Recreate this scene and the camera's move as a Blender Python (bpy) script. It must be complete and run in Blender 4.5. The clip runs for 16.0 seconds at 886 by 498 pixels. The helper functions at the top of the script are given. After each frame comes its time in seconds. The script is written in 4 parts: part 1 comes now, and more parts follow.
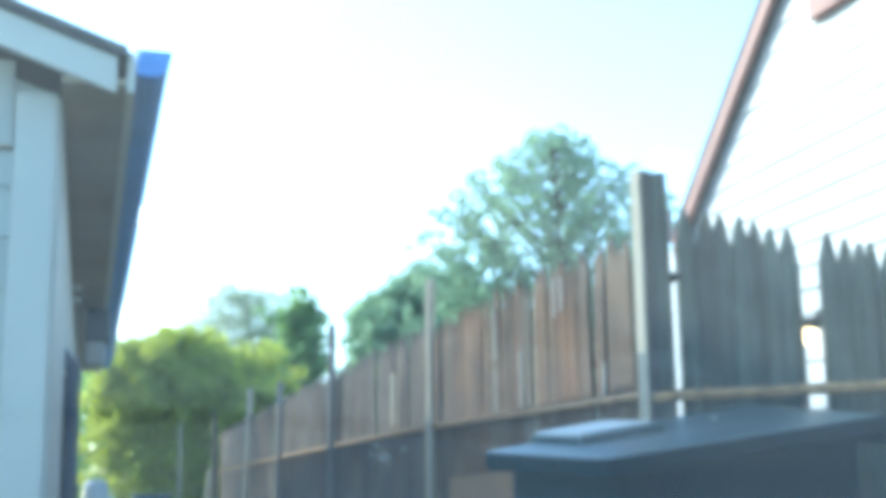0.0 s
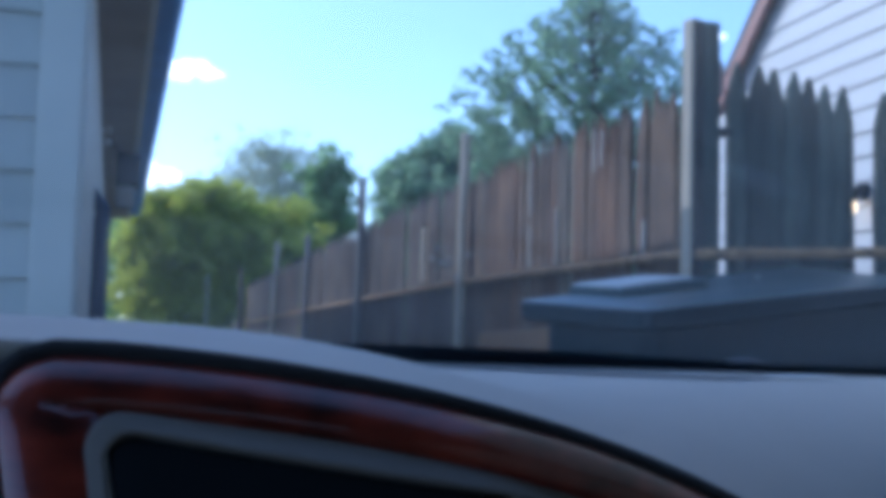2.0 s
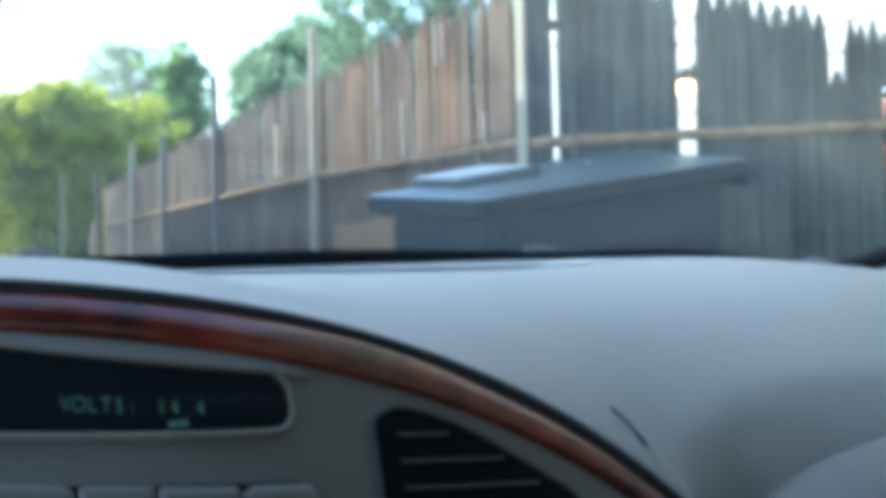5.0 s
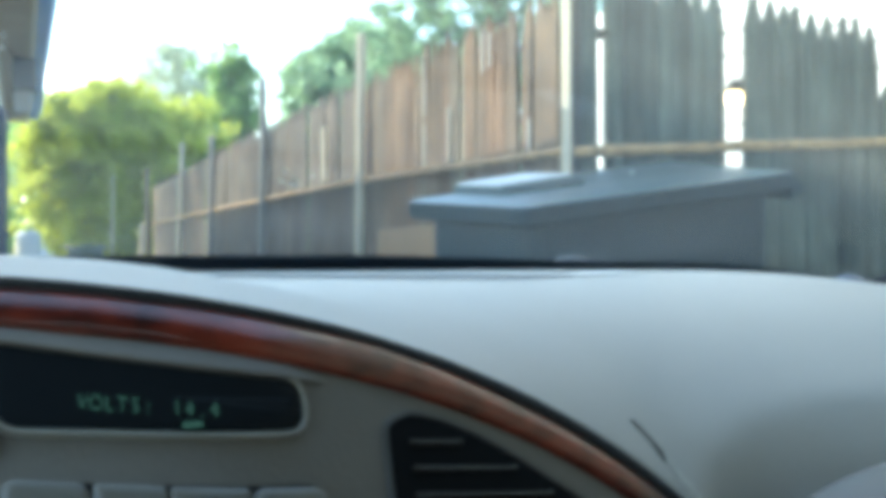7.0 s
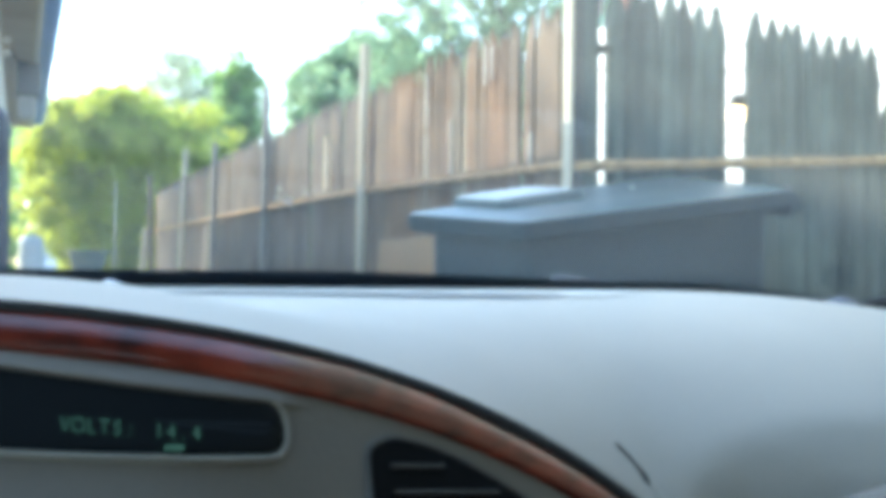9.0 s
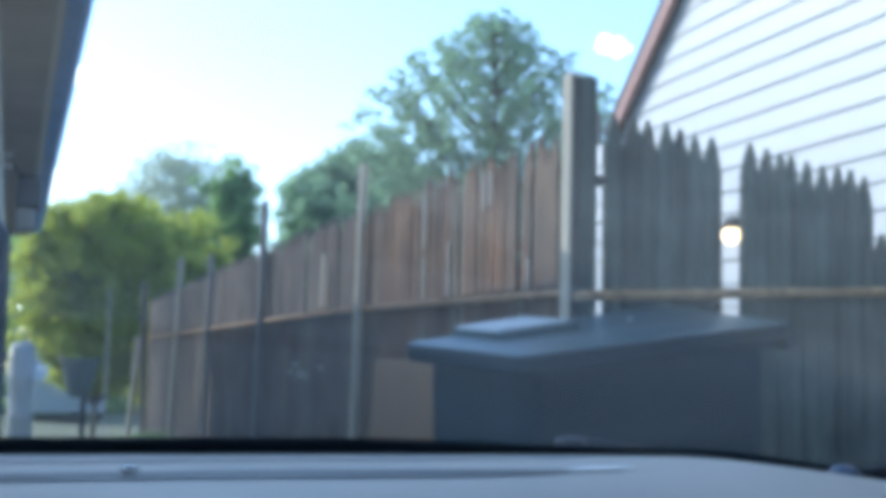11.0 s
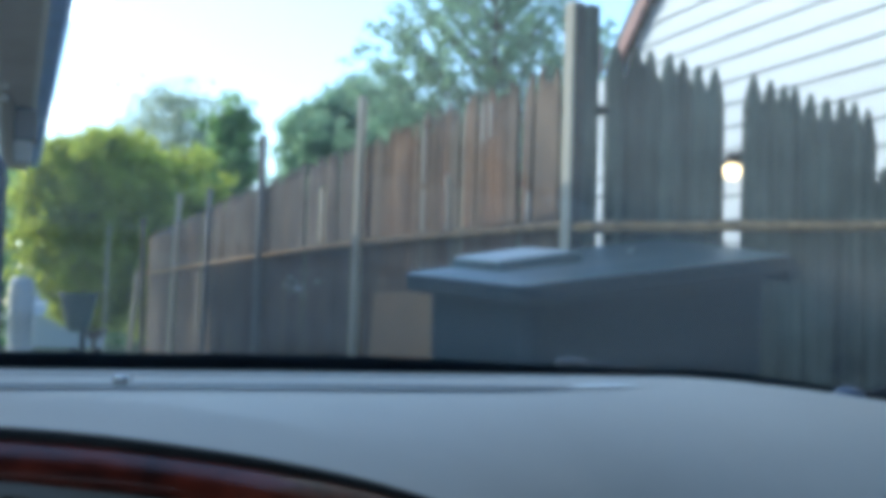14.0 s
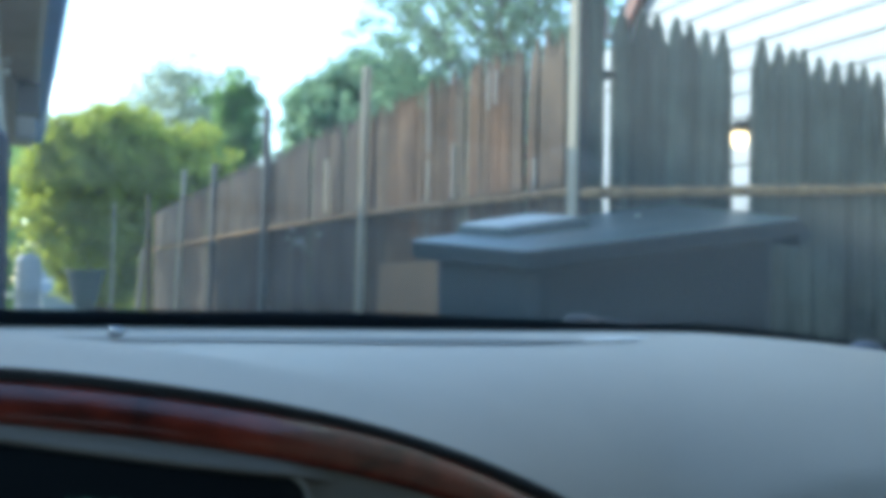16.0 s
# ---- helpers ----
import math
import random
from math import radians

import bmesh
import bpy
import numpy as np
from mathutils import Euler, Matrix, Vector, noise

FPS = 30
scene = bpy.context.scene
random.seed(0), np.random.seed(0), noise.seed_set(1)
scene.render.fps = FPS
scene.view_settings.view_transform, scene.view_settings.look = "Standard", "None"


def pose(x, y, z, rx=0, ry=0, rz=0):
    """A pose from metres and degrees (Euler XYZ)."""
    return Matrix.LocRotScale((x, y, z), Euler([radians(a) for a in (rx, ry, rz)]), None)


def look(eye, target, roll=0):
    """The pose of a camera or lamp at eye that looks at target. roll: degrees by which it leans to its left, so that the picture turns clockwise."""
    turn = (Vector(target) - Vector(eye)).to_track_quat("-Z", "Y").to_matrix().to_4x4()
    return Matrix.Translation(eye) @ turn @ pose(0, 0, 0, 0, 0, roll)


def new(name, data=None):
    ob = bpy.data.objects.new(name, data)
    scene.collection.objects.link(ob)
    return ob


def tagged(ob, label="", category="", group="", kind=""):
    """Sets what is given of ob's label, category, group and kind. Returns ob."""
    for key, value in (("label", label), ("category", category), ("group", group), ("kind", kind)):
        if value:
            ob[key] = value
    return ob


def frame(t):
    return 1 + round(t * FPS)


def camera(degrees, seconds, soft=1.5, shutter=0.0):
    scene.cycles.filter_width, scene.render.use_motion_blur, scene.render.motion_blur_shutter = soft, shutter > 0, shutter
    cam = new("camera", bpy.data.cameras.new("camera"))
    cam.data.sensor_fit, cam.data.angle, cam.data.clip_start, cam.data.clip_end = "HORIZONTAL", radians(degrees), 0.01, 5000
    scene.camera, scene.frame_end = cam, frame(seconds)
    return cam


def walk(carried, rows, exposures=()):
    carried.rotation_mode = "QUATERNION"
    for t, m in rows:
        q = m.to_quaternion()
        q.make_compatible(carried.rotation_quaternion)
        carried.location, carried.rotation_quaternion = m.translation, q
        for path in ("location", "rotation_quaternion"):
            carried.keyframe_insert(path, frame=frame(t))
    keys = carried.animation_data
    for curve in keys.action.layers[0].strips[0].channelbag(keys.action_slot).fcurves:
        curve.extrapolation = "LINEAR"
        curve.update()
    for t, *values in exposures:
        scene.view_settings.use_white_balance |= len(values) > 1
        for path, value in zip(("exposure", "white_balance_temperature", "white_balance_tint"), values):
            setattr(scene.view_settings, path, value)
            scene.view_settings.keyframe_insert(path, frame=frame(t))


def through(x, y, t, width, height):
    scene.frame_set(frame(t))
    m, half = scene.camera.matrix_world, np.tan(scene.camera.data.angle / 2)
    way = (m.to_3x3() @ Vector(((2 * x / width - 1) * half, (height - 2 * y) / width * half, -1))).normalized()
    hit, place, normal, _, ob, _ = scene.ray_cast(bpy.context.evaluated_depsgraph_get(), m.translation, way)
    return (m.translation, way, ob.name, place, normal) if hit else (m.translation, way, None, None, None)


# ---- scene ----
cam = camera(38.0, 16.0, soft=7.5, shutter=0.5)
PATH = [
    (0, (0.050, 0.208, 1.105), (0.574, 2.099, 1.494), -1.00),
    (0.5, (0.065, 0.230, 1.088), (0.547, 2.141, 1.430), -0.02),
    (1, (0.063, 0.258, 1.079), (0.549, 2.179, 1.346), 0.71),
    (1.5, (0.045, 0.287, 1.069), (0.537, 2.212, 1.298), 1.04),
    (2, (0.045, 0.318, 1.065), (0.537, 2.247, 1.248), 1.43),
    (2.5, (0.053, 0.311, 1.073), (0.578, 2.236, 1.209), 1.65),
    (3, (0.082, 0.390, 1.073), (0.700, 2.285, 1.238), 1.49),
    (3.5, (0.122, 0.265, 1.082), (0.831, 2.129, 1.230), 0.50),
    (4, (0.048, 0.166, 1.078), (0.781, 2.026, 1.093), -0.60),
    (6.5, (0.049, 0.163, 1.073), (0.692, 2.057, 1.094), -0.89),
    (7, (0.059, 0.153, 1.076), (0.686, 2.052, 1.095), -0.21),
    (7.5, (0.066, 0.150, 1.077), (0.688, 2.051, 1.062), -0.38),
    (8, (0.072, 0.147, 1.078), (0.689, 2.049, 1.054), -0.38),
    (8.5, (0.071, 0.146, 1.080), (0.691, 2.048, 1.073), -0.15),
    (9, (0.066, 0.145, 1.084), (0.689, 2.046, 1.118), 0.56),
    (9.5, (0.055, 0.124, 1.096), (0.678, 2.022, 1.193), 0.92),
    (10, (0.041, 0.114, 1.140), (0.663, 2.007, 1.306), 0.49),
    (10.2, (0.041, 0.115, 1.144), (0.662, 2.005, 1.347), 0.60),
    (12.5, (0.044, 0.148, 1.136), (0.676, 2.039, 1.292), 1.63),
    (13, (0.047, 0.149, 1.131), (0.679, 2.041, 1.267), 1.59),
    (13.5, (0.048, 0.154, 1.127), (0.682, 2.047, 1.246), 1.59),
    (14, (0.050, 0.155, 1.123), (0.684, 2.049, 1.227), 1.49),
    (14.5, (0.053, 0.160, 1.119), (0.686, 2.055, 1.208), 1.43),
    (15, (0.056, 0.162, 1.115), (0.687, 2.058, 1.193), 1.27),
    (15.5, (0.059, 0.172, 1.110), (0.688, 2.069, 1.180), 1.06),
    (16, (0.062, 0.187, 1.104), (0.688, 2.085, 1.169), 0.96),
]
walk(cam, [(t, look(eye, target, roll)) for t, eye, target, roll in PATH], exposures=[
    (0.0, 2.18, 5700, -4), (0.5, 1.50, 5080, 12), (1.0, 1.05, 4680, 21), (1.5, 1.00, 4730, 20), (2.0, 0.93, 4980, 16), (2.5, 1.12, 5560, 8), (3.0, 1.45, 5700, 3), (3.5, 1.47, 5800, 2), (4.0, 1.53, 5750, 0),
    (6.3, 3.45, 6600, 4), (6.5, 3.40, 6600, 4), (7.0, 2.75, 6780, -2), (7.5, 2.85, 6850, 0), (8.0, 3.08, 6880, 2), (8.5, 3.08, 6850, 2), (9.0, 2.95, 6650, 2), (9.5, 2.20, 6200, -3), (10.0, 1.83, 5930, 0), (12.5, 1.27, 5200, 12), (13.0, 1.37, 5750, 7), (14.0, 1.51, 5700, 2), (16.0, 1.82, 5800, -2)])

# ---- sky and sun ----
SUN_ELEVATION, SUN_AZIMUTH = radians(28), radians(-45)   # azimuth from +y towards +x
world = bpy.data.worlds.new("sky")
scene.world = world
world.use_nodes = True
wn = world.node_tree.nodes
sky = wn.new("ShaderNodeTexSky")
sky.sky_type, sky.sun_disc = "NISHITA", False
sky.sun_elevation, sky.sun_rotation = SUN_ELEVATION, SUN_AZIMUTH
sky.air_density, sky.dust_density, sky.ozone_density = 1.0, 1.0, 2.0
wn["Background"].inputs["Strength"].default_value = 0.15
world.node_tree.links.new(sky.outputs[0], wn["Background"].inputs["Color"])
sun = new("sun", bpy.data.lights.new("sun", "SUN"))
sun.data.energy, sun.data.angle, sun.data.color = 1.5, radians(0.53), (1.0, 0.92, 0.80)
sun_way = Vector((math.sin(SUN_AZIMUTH) * math.cos(SUN_ELEVATION), math.cos(SUN_AZIMUTH) * math.cos(SUN_ELEVATION), math.sin(SUN_ELEVATION)))
sun.matrix_world = look(sun_way * 30, (0, 0, 0))
GROUND = 0.10


# ---- materials ----
def material(name, colour, rough=0.6, var=0.25, scale=6.0, grain=70.0, bump=0.15, metal=0.0, each=0.0, stretch=(1, 1, 1), tint=None, coat=0.0, emit=None, blotch=0.5, through=0.0, spec=0.5, patch=0.0, coat_ior=1.5):
    """A surface with stains at one scale, grain at another, and a tone of its own for each piece."""
    m = bpy.data.materials.new(name)
    m.use_nodes = True
    n, link = m.node_tree.nodes, m.node_tree.links.new
    b = n["Principled BSDF"]
    b.inputs["Roughness"].default_value, b.inputs["Metallic"].default_value = rough, metal
    b.inputs["Specular IOR Level"].default_value = spec
    b.inputs["Coat Weight"].default_value = coat
    b.inputs["Coat Roughness"].default_value, b.inputs["Coat IOR"].default_value = 0.1, coat_ior
    co = n.new("ShaderNodeTexCoord")
    mp = n.new("ShaderNodeMapping")
    mp.inputs["Scale"].default_value = stretch
    link(co.outputs["Object"], mp.inputs["Vector"])
    info = n.new("ShaderNodeObjectInfo")
    shift = n.new("ShaderNodeVectorMath")
    shift.operation = "MULTIPLY_ADD"
    link(info.outputs["Random"], shift.inputs[0])
    shift.inputs[1].default_value = (37.0, 53.0, 71.0)
    link(mp.outputs[0], shift.inputs[2])
    big, fine = n.new("ShaderNodeTexNoise"), n.new("ShaderNodeTexNoise")
    big.inputs["Scale"].default_value, fine.inputs["Scale"].default_value = scale, grain
    big.inputs["Detail"].default_value, fine.inputs["Detail"].default_value = 4, 3
    link(shift.outputs[0], big.inputs["Vector"])
    link(shift.outputs[0], fine.inputs["Vector"])
    dark = [c * (1 - var) for c in colour]
    light = [min(1, c * (1 + var * 0.6)) for c in (tint or colour)]
    mix = n.new("ShaderNodeMix")
    mix.data_type = "RGBA"
    mix.inputs["A"].default_value, mix.inputs["B"].default_value = (*dark, 1), (*light, 1)
    add = n.new("ShaderNodeMath")
    add.operation = "MULTIPLY_ADD"
    link(fine.outputs["Fac"], add.inputs[0])
    add.inputs[1].default_value = 0.5
    half = n.new("ShaderNodeMath")
    half.operation = "MULTIPLY_ADD"
    link(big.outputs["Fac"], half.inputs[0])
    half.inputs[1].default_value, half.inputs[2].default_value = 1.6 * blotch, 0.25 - 0.8 * blotch
    link(half.outputs[0], add.inputs[2])
    link(add.outputs[0], mix.inputs["Factor"])
    out = mix.outputs["Result"]
    if each:
        hsv = n.new("ShaderNodeHueSaturation")
        tone = n.new("ShaderNodeMath")
        tone.operation = "MULTIPLY_ADD"
        link(info.outputs["Random"], tone.inputs[0])
        tone.inputs[1].default_value, tone.inputs[2].default_value = 2 * each, 1 - each
        link(tone.outputs[0], hsv.inputs["Value"])
        link(out, hsv.inputs["Color"])
        out = hsv.outputs["Color"]
    if patch:       # weather stains that run on across neighbouring pieces
        here, stain, level, wet = n.new("ShaderNodeNewGeometry"), n.new("ShaderNodeTexNoise"), n.new("ShaderNodeMapRange"), n.new("ShaderNodeHueSaturation")
        stain.inputs["Scale"].default_value, stain.inputs["Detail"].default_value, stain.inputs["Roughness"].default_value = 3.2, 5, 0.62
        link(here.outputs["Position"], stain.inputs["Vector"])
        level.inputs["From Min"].default_value, level.inputs["From Max"].default_value = 0.36, 0.64
        level.inputs["To Min"].default_value, level.inputs["To Max"].default_value = 1 - patch, 1 + patch * 0.8
        link(stain.outputs["Fac"], level.inputs["Value"])
        link(level.outputs[0], wet.inputs["Value"])
        link(out, wet.inputs["Color"])
        out = wet.outputs["Color"]
    link(out, b.inputs["Base Color"])
    if bump:
        bp = n.new("ShaderNodeBump")
        bp.inputs["Strength"].default_value, bp.inputs["Distance"].default_value = bump, 0.004
        link(fine.outputs["Fac"], bp.inputs["Height"])
        link(bp.outputs[0], b.inputs["Normal"])
    if through:
        thin, both = n.new("ShaderNodeBsdfTranslucent"), n.new("ShaderNodeMixShader")
        both.inputs[0].default_value = through
        link(out, thin.inputs["Color"])
        link(b.outputs[0], both.inputs[1])
        link(thin.outputs[0], both.inputs[2])
        link(both.outputs[0], n["Material Output"].inputs["Surface"])
    if emit:
        b.inputs["Emission Color"].default_value, b.inputs["Emission Strength"].default_value = (*emit[:3], 1), emit[3]
    return m


WOOD_BROWN = material("weathered brown wood", (0.105, 0.057, 0.029), 0.85, 0.6, 2.5, 35, 0.6, each=0.10, stretch=(8, 8, 0.5), tint=(0.195, 0.124, 0.072), blotch=0.85, patch=0.35)
WOOD_TAN = material("bleached tan wood", (0.125, 0.088, 0.056), 0.85, 0.55, 2.5, 35, 0.6, each=0.10, stretch=(8, 8, 0.5), tint=(0.215, 0.16, 0.105), blotch=0.85, patch=0.35)
WOOD_RUST = material("rust-brown wood", (0.11, 0.05, 0.022), 0.85, 0.55, 2.5, 35, 0.6, each=0.12, stretch=(8, 8, 0.5), tint=(0.205, 0.108, 0.052), blotch=0.85, patch=0.35)
WOOD_GREY = material("weathered grey wood", (0.098, 0.073, 0.054), 0.9, 0.45, 3, 45, 0.5, each=0.16, stretch=(6, 6, 0.5), tint=(0.142, 0.110, 0.084), patch=0.3)
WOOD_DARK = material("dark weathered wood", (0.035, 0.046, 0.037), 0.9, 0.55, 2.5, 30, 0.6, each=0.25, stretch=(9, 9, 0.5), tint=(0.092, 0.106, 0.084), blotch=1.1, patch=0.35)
WOOD_POST = material("pale post wood", (0.45, 0.38, 0.285), 0.85, 0.3, 4, 50, 0.4, each=0.1, stretch=(6, 6, 0.5))
WOOD_GREY_POST = material("silvery post wood", (0.20, 0.185, 0.165), 0.85, 0.3, 4, 50, 0.4, each=0.2, stretch=(6, 6, 0.5))
POST_SHADE = material("dark brown-grey post shade", (0.050, 0.045, 0.040), 0.9, 0.4, 4, 50, 0.4, stretch=(6, 6, 0.5), tint=(0.085, 0.075, 0.065))
WOOD_RAIL = material("bark-flecked rail wood", (0.20, 0.105, 0.045), 0.9, 0.6, 25, 70, 0.9, tint=(0.44, 0.27, 0.13), blotch=0.9)
SLIT_LIGHT = material("pale tone of painted slit light", (0.42, 0.40, 0.36), 0.8, 0.3, 12, 60, 0.3)
PINK_WOOD = material("faded pinkish board paint", (0.40, 0.29, 0.27), 0.8, 0.25, 8, 60, 0.2)
PLYWOOD = material("tan plywood", (0.26, 0.15, 0.072), 0.8, 0.3, 3, 60, 0.2)
SIDING_WHITE = material("white vinyl siding", (0.39, 0.40, 0.41), 0.5, 0.07, 2, 30, 0.08, each=0.04)
SIDING_GREY = material("grey-white painted siding", (0.48, 0.475, 0.42), 0.6, 0.14, 3, 50, 0.12, each=0.06)
TRIM_WHITE = material("off-white painted trim", (0.62, 0.60, 0.53), 0.55, 0.12, 4, 60, 0.1)
SOFFIT = material("brown-grey soffit boards", (0.46, 0.37, 0.27), 0.85, 0.3, 3, 40, 0.3)
GUTTER_BLUE = material("blue painted gutter", (0.06, 0.24, 0.66), 0.4, 0.35, 9, 60, 0.15, tint=(0.12, 0.34, 0.80))
METER_GREY = material("weathered dark grey metal", (0.10, 0.105, 0.11), 0.6, 0.3, 8, 60, 0.2)
NAVY = material("dark navy painted metal", (0.03, 0.05, 0.09), 0.5, 0.2, 6, 60, 0.1)
FRIT = material("blue-black glass border", (0.010, 0.020, 0.036), 0.6, 0.15, 8, 80, 0.0, spec=0.3)
RAKE_RED = material("red-brown rake board", (0.25, 0.095, 0.07), 0.6, 0.2, 4, 50, 0.1)
ROOFING = material("grey asphalt shingle", (0.10, 0.095, 0.09), 0.95, 0.3, 6, 90, 0.5, each=0.15)
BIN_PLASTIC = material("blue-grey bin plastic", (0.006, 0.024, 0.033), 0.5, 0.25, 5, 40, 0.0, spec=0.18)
# same plastic as the body, its colour lifted for the sky's sheen on top
BIN_LID = material("blue-grey lid plastic with painted sky sheen", (0.048, 0.080, 0.086), 0.4, 0.25, 5, 40, 0.03, spec=0.65)
# near-black, to paint the shade inside the vent
VENT_BLACK = material("vent black with painted recess shade", (0.009, 0.010, 0.011), 0.8, 0.2, 10, 120, 0.05, spec=0.06)
BIN_TOP = material("pale grey of lid glare and glass specks", (0.58, 0.585, 0.56), 0.5, 0.25, 8, 90, 0.12)
BLACK_PLASTIC = material("black rubber and plastic", (0.011, 0.012, 0.014), 0.7, 0.3, 10, 120, 0.1, spec=0.15)
RUBBER = material("dull grey-black rubber", (0.042, 0.043, 0.045), 0.8, 0.3, 10, 120, 0.1, spec=0.15)
GROUND_MAT = material("dirt and sparse grass", (0.24, 0.19, 0.125), 0.95, 0.4, 0.7, 18, 0.8, tint=(0.10, 0.13, 0.05))
CONCRETE = material("pale concrete", (0.36, 0.35, 0.33), 0.9, 0.2, 2, 60, 0.3)
BARK_PALE = material("pale grey twig bark", (0.30, 0.28, 0.25), 0.95, 0.3, 5, 40, 0.3)
BARK = material("grey-brown bark", (0.12, 0.095, 0.075), 0.95, 0.4, 5, 40, 0.8, stretch=(3, 3, 0.6))
LEAF_LIME = material("lime-green leaves", (0.44, 0.50, 0.075), 0.6, 0.3, 0.8, 6, 0.0, tint=(0.54, 0.58, 0.11), through=0.68)
LEAF_GREEN = material("mid-green leaves", (0.24, 0.37, 0.13), 0.6, 0.35, 0.8, 6, 0.0, tint=(0.30, 0.45, 0.16), through=0.6)
LEAF_DARK = material("blue-green leaves", (0.28, 0.41, 0.25), 0.6, 0.35, 0.8, 6, 0.0, tint=(0.35, 0.50, 0.31), through=0.65)
LEAF_GREY = material("grey-green young leaves", (0.50, 0.56, 0.40), 0.7, 0.3, 0.8, 6, 0.0, through=0.6)
DASH = material("pale grey grained dash vinyl", (0.46, 0.425, 0.36), 0.6, 0.17, 3.5, 420, 0.25, blotch=1.0)
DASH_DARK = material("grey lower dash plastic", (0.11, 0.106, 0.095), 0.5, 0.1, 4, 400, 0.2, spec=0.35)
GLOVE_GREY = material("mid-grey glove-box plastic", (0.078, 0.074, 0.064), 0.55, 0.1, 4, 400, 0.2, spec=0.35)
PANEL_GREY = material("satin grey panel plastic", (0.192, 0.171, 0.142), 0.5, 0.16, 9, 300, 0.15, spec=0.35)
BEZEL = material("champagne satin bezel", (0.36, 0.34, 0.285), 0.35, 0.1, 6, 200, 0.05, metal=0.2)
BURL = material("glossy red burl wood", (0.066, 0.008, 0.006), 0.35, 0.75, 22, 60, 0.0, tint=(0.255, 0.035, 0.015), coat=0.75, stretch=(1, 1, 2.5), blotch=1.2, spec=0.3, coat_ior=1.55)
SCREEN = material("smoked display glass", (0.012, 0.015, 0.017), 0.4, 0.1, 5, 50, 0.0, spec=0.05)
VFD = material("green display segments", (0.005, 0.02, 0.016), 0.5, 0.0, 5, 50, 0.0, emit=(0.24, 0.70, 0.60, 0.022))
INK = material("pale button lettering", (0.85, 0.85, 0.80), 0.6, 0.1, 20, 100, 0.0)
FRAYED = material("frayed cream foam", (0.58, 0.55, 0.46), 0.9, 0.6, 160, 400, 0.4, blotch=1.2)
INK_WORN = material("worn tan button lettering", (0.42, 0.39, 0.31), 0.6, 0.3, 60, 200, 0.0)
BUTTON = material("pale grey soft-touch button", (0.20, 0.187, 0.157), 0.32, 0.14, 8, 300, 0.08)
CAR_PAINT = material("silver-grey car paint", (0.30, 0.31, 0.32), 0.3, 0.06, 3, 200, 0.0, metal=0.5, coat=0.8)
HEADLINER = material("grey headliner cloth", (0.30, 0.30, 0.29), 0.95, 0.08, 4, 200, 0.2)
SEAT = material("grey leather", (0.10, 0.098, 0.09), 0.5, 0.12, 4, 120, 0.2)
CHROME = material("bright metal", (0.6, 0.6, 0.6), 0.25, 0.05, 5, 50, 0.0, metal=1.0)
RED_PAINT = material("red painted metal", (0.20, 0.018, 0.022), 0.5, 0.12, 3, 60, 0.0)
LID_BLUE = material("pale blue-grey plastic", (0.20, 0.26, 0.32), 0.5, 0.15, 5, 60, 0.1)
ORANGE = material("faded red-orange webbing", (0.55, 0.09, 0.04), 0.8, 0.15, 20, 200, 0.2)
WHITE_PLASTIC = material("dull white car paint", (0.32, 0.35, 0.38), 0.4, 0.08, 2, 40, 0.0)
BULB = material("lit bulb glass", (0.9, 0.8, 0.6), 0.4, 0.0, 5, 50, 0.0, emit=(1.0, 0.62, 0.26, 2.0))
# emission stands in for the sunlight on the clouds
CLOUD = material("self-glowing white cloud", (0.95, 0.95, 0.95), 1.0, 0.02, 0.01, 0.1, 0.0, emit=(0.9, 0.95, 1.0, 1.0))

GLASS = bpy.data.materials.new("windshield glass")
GLASS.use_nodes = True
gn = GLASS.node_tree.nodes
gn.remove(gn["Principled BSDF"])
clear, gloss, gmix = gn.new("ShaderNodeBsdfTransparent"), gn.new("ShaderNodeBsdfGlossy"), gn.new("ShaderNodeMixShader")
clear.inputs["Color"].default_value = (0.90, 0.95, 0.95, 1)
gloss.inputs["Roughness"].default_value, gmix.inputs[0].default_value = 0.05, 0.075
# a film of dust, thicker in streaks
film, dmix, streaks, amount = gn.new("ShaderNodeBsdfTranslucent"), gn.new("ShaderNodeMixShader"), gn.new("ShaderNodeTexNoise"), gn.new("ShaderNodeMapRange")
film.inputs["Color"].default_value = (0.85, 0.88, 0.84, 1)
streaks.inputs["Scale"].default_value, streaks.inputs["Detail"].default_value = 5.0, 4
amount.inputs["From Min"].default_value, amount.inputs["From Max"].default_value = 0.3, 0.7
amount.inputs["To Min"].default_value, amount.inputs["To Max"].default_value = 0.020, 0.056
for a, b in ((clear.outputs[0], gmix.inputs[1]), (gloss.outputs[0], gmix.inputs[2]), (gmix.outputs[0], dmix.inputs[1]), (film.outputs[0], dmix.inputs[2]),
             (streaks.outputs["Fac"], amount.inputs["Value"]), (amount.outputs[0], dmix.inputs[0]), (dmix.outputs[0], gn["Material Output"].inputs["Surface"])):
    GLASS.node_tree.links.new(a, b)


# ---- mesh helpers ----
def box(bm, centre, size, turn=(0, 0, 0), bevel=0.0, segments=2):
    m = pose(*centre, *turn) @ Matrix.Diagonal((*size, 1))
    made = bmesh.ops.create_cube(bm, size=1.0, matrix=m)
    if bevel:
        edges = {e for v in made["verts"] for e in v.link_edges}
        bmesh.ops.bevel(bm, geom=list(edges), offset=bevel, segments=segments, affect="EDGES", profile=0.5)


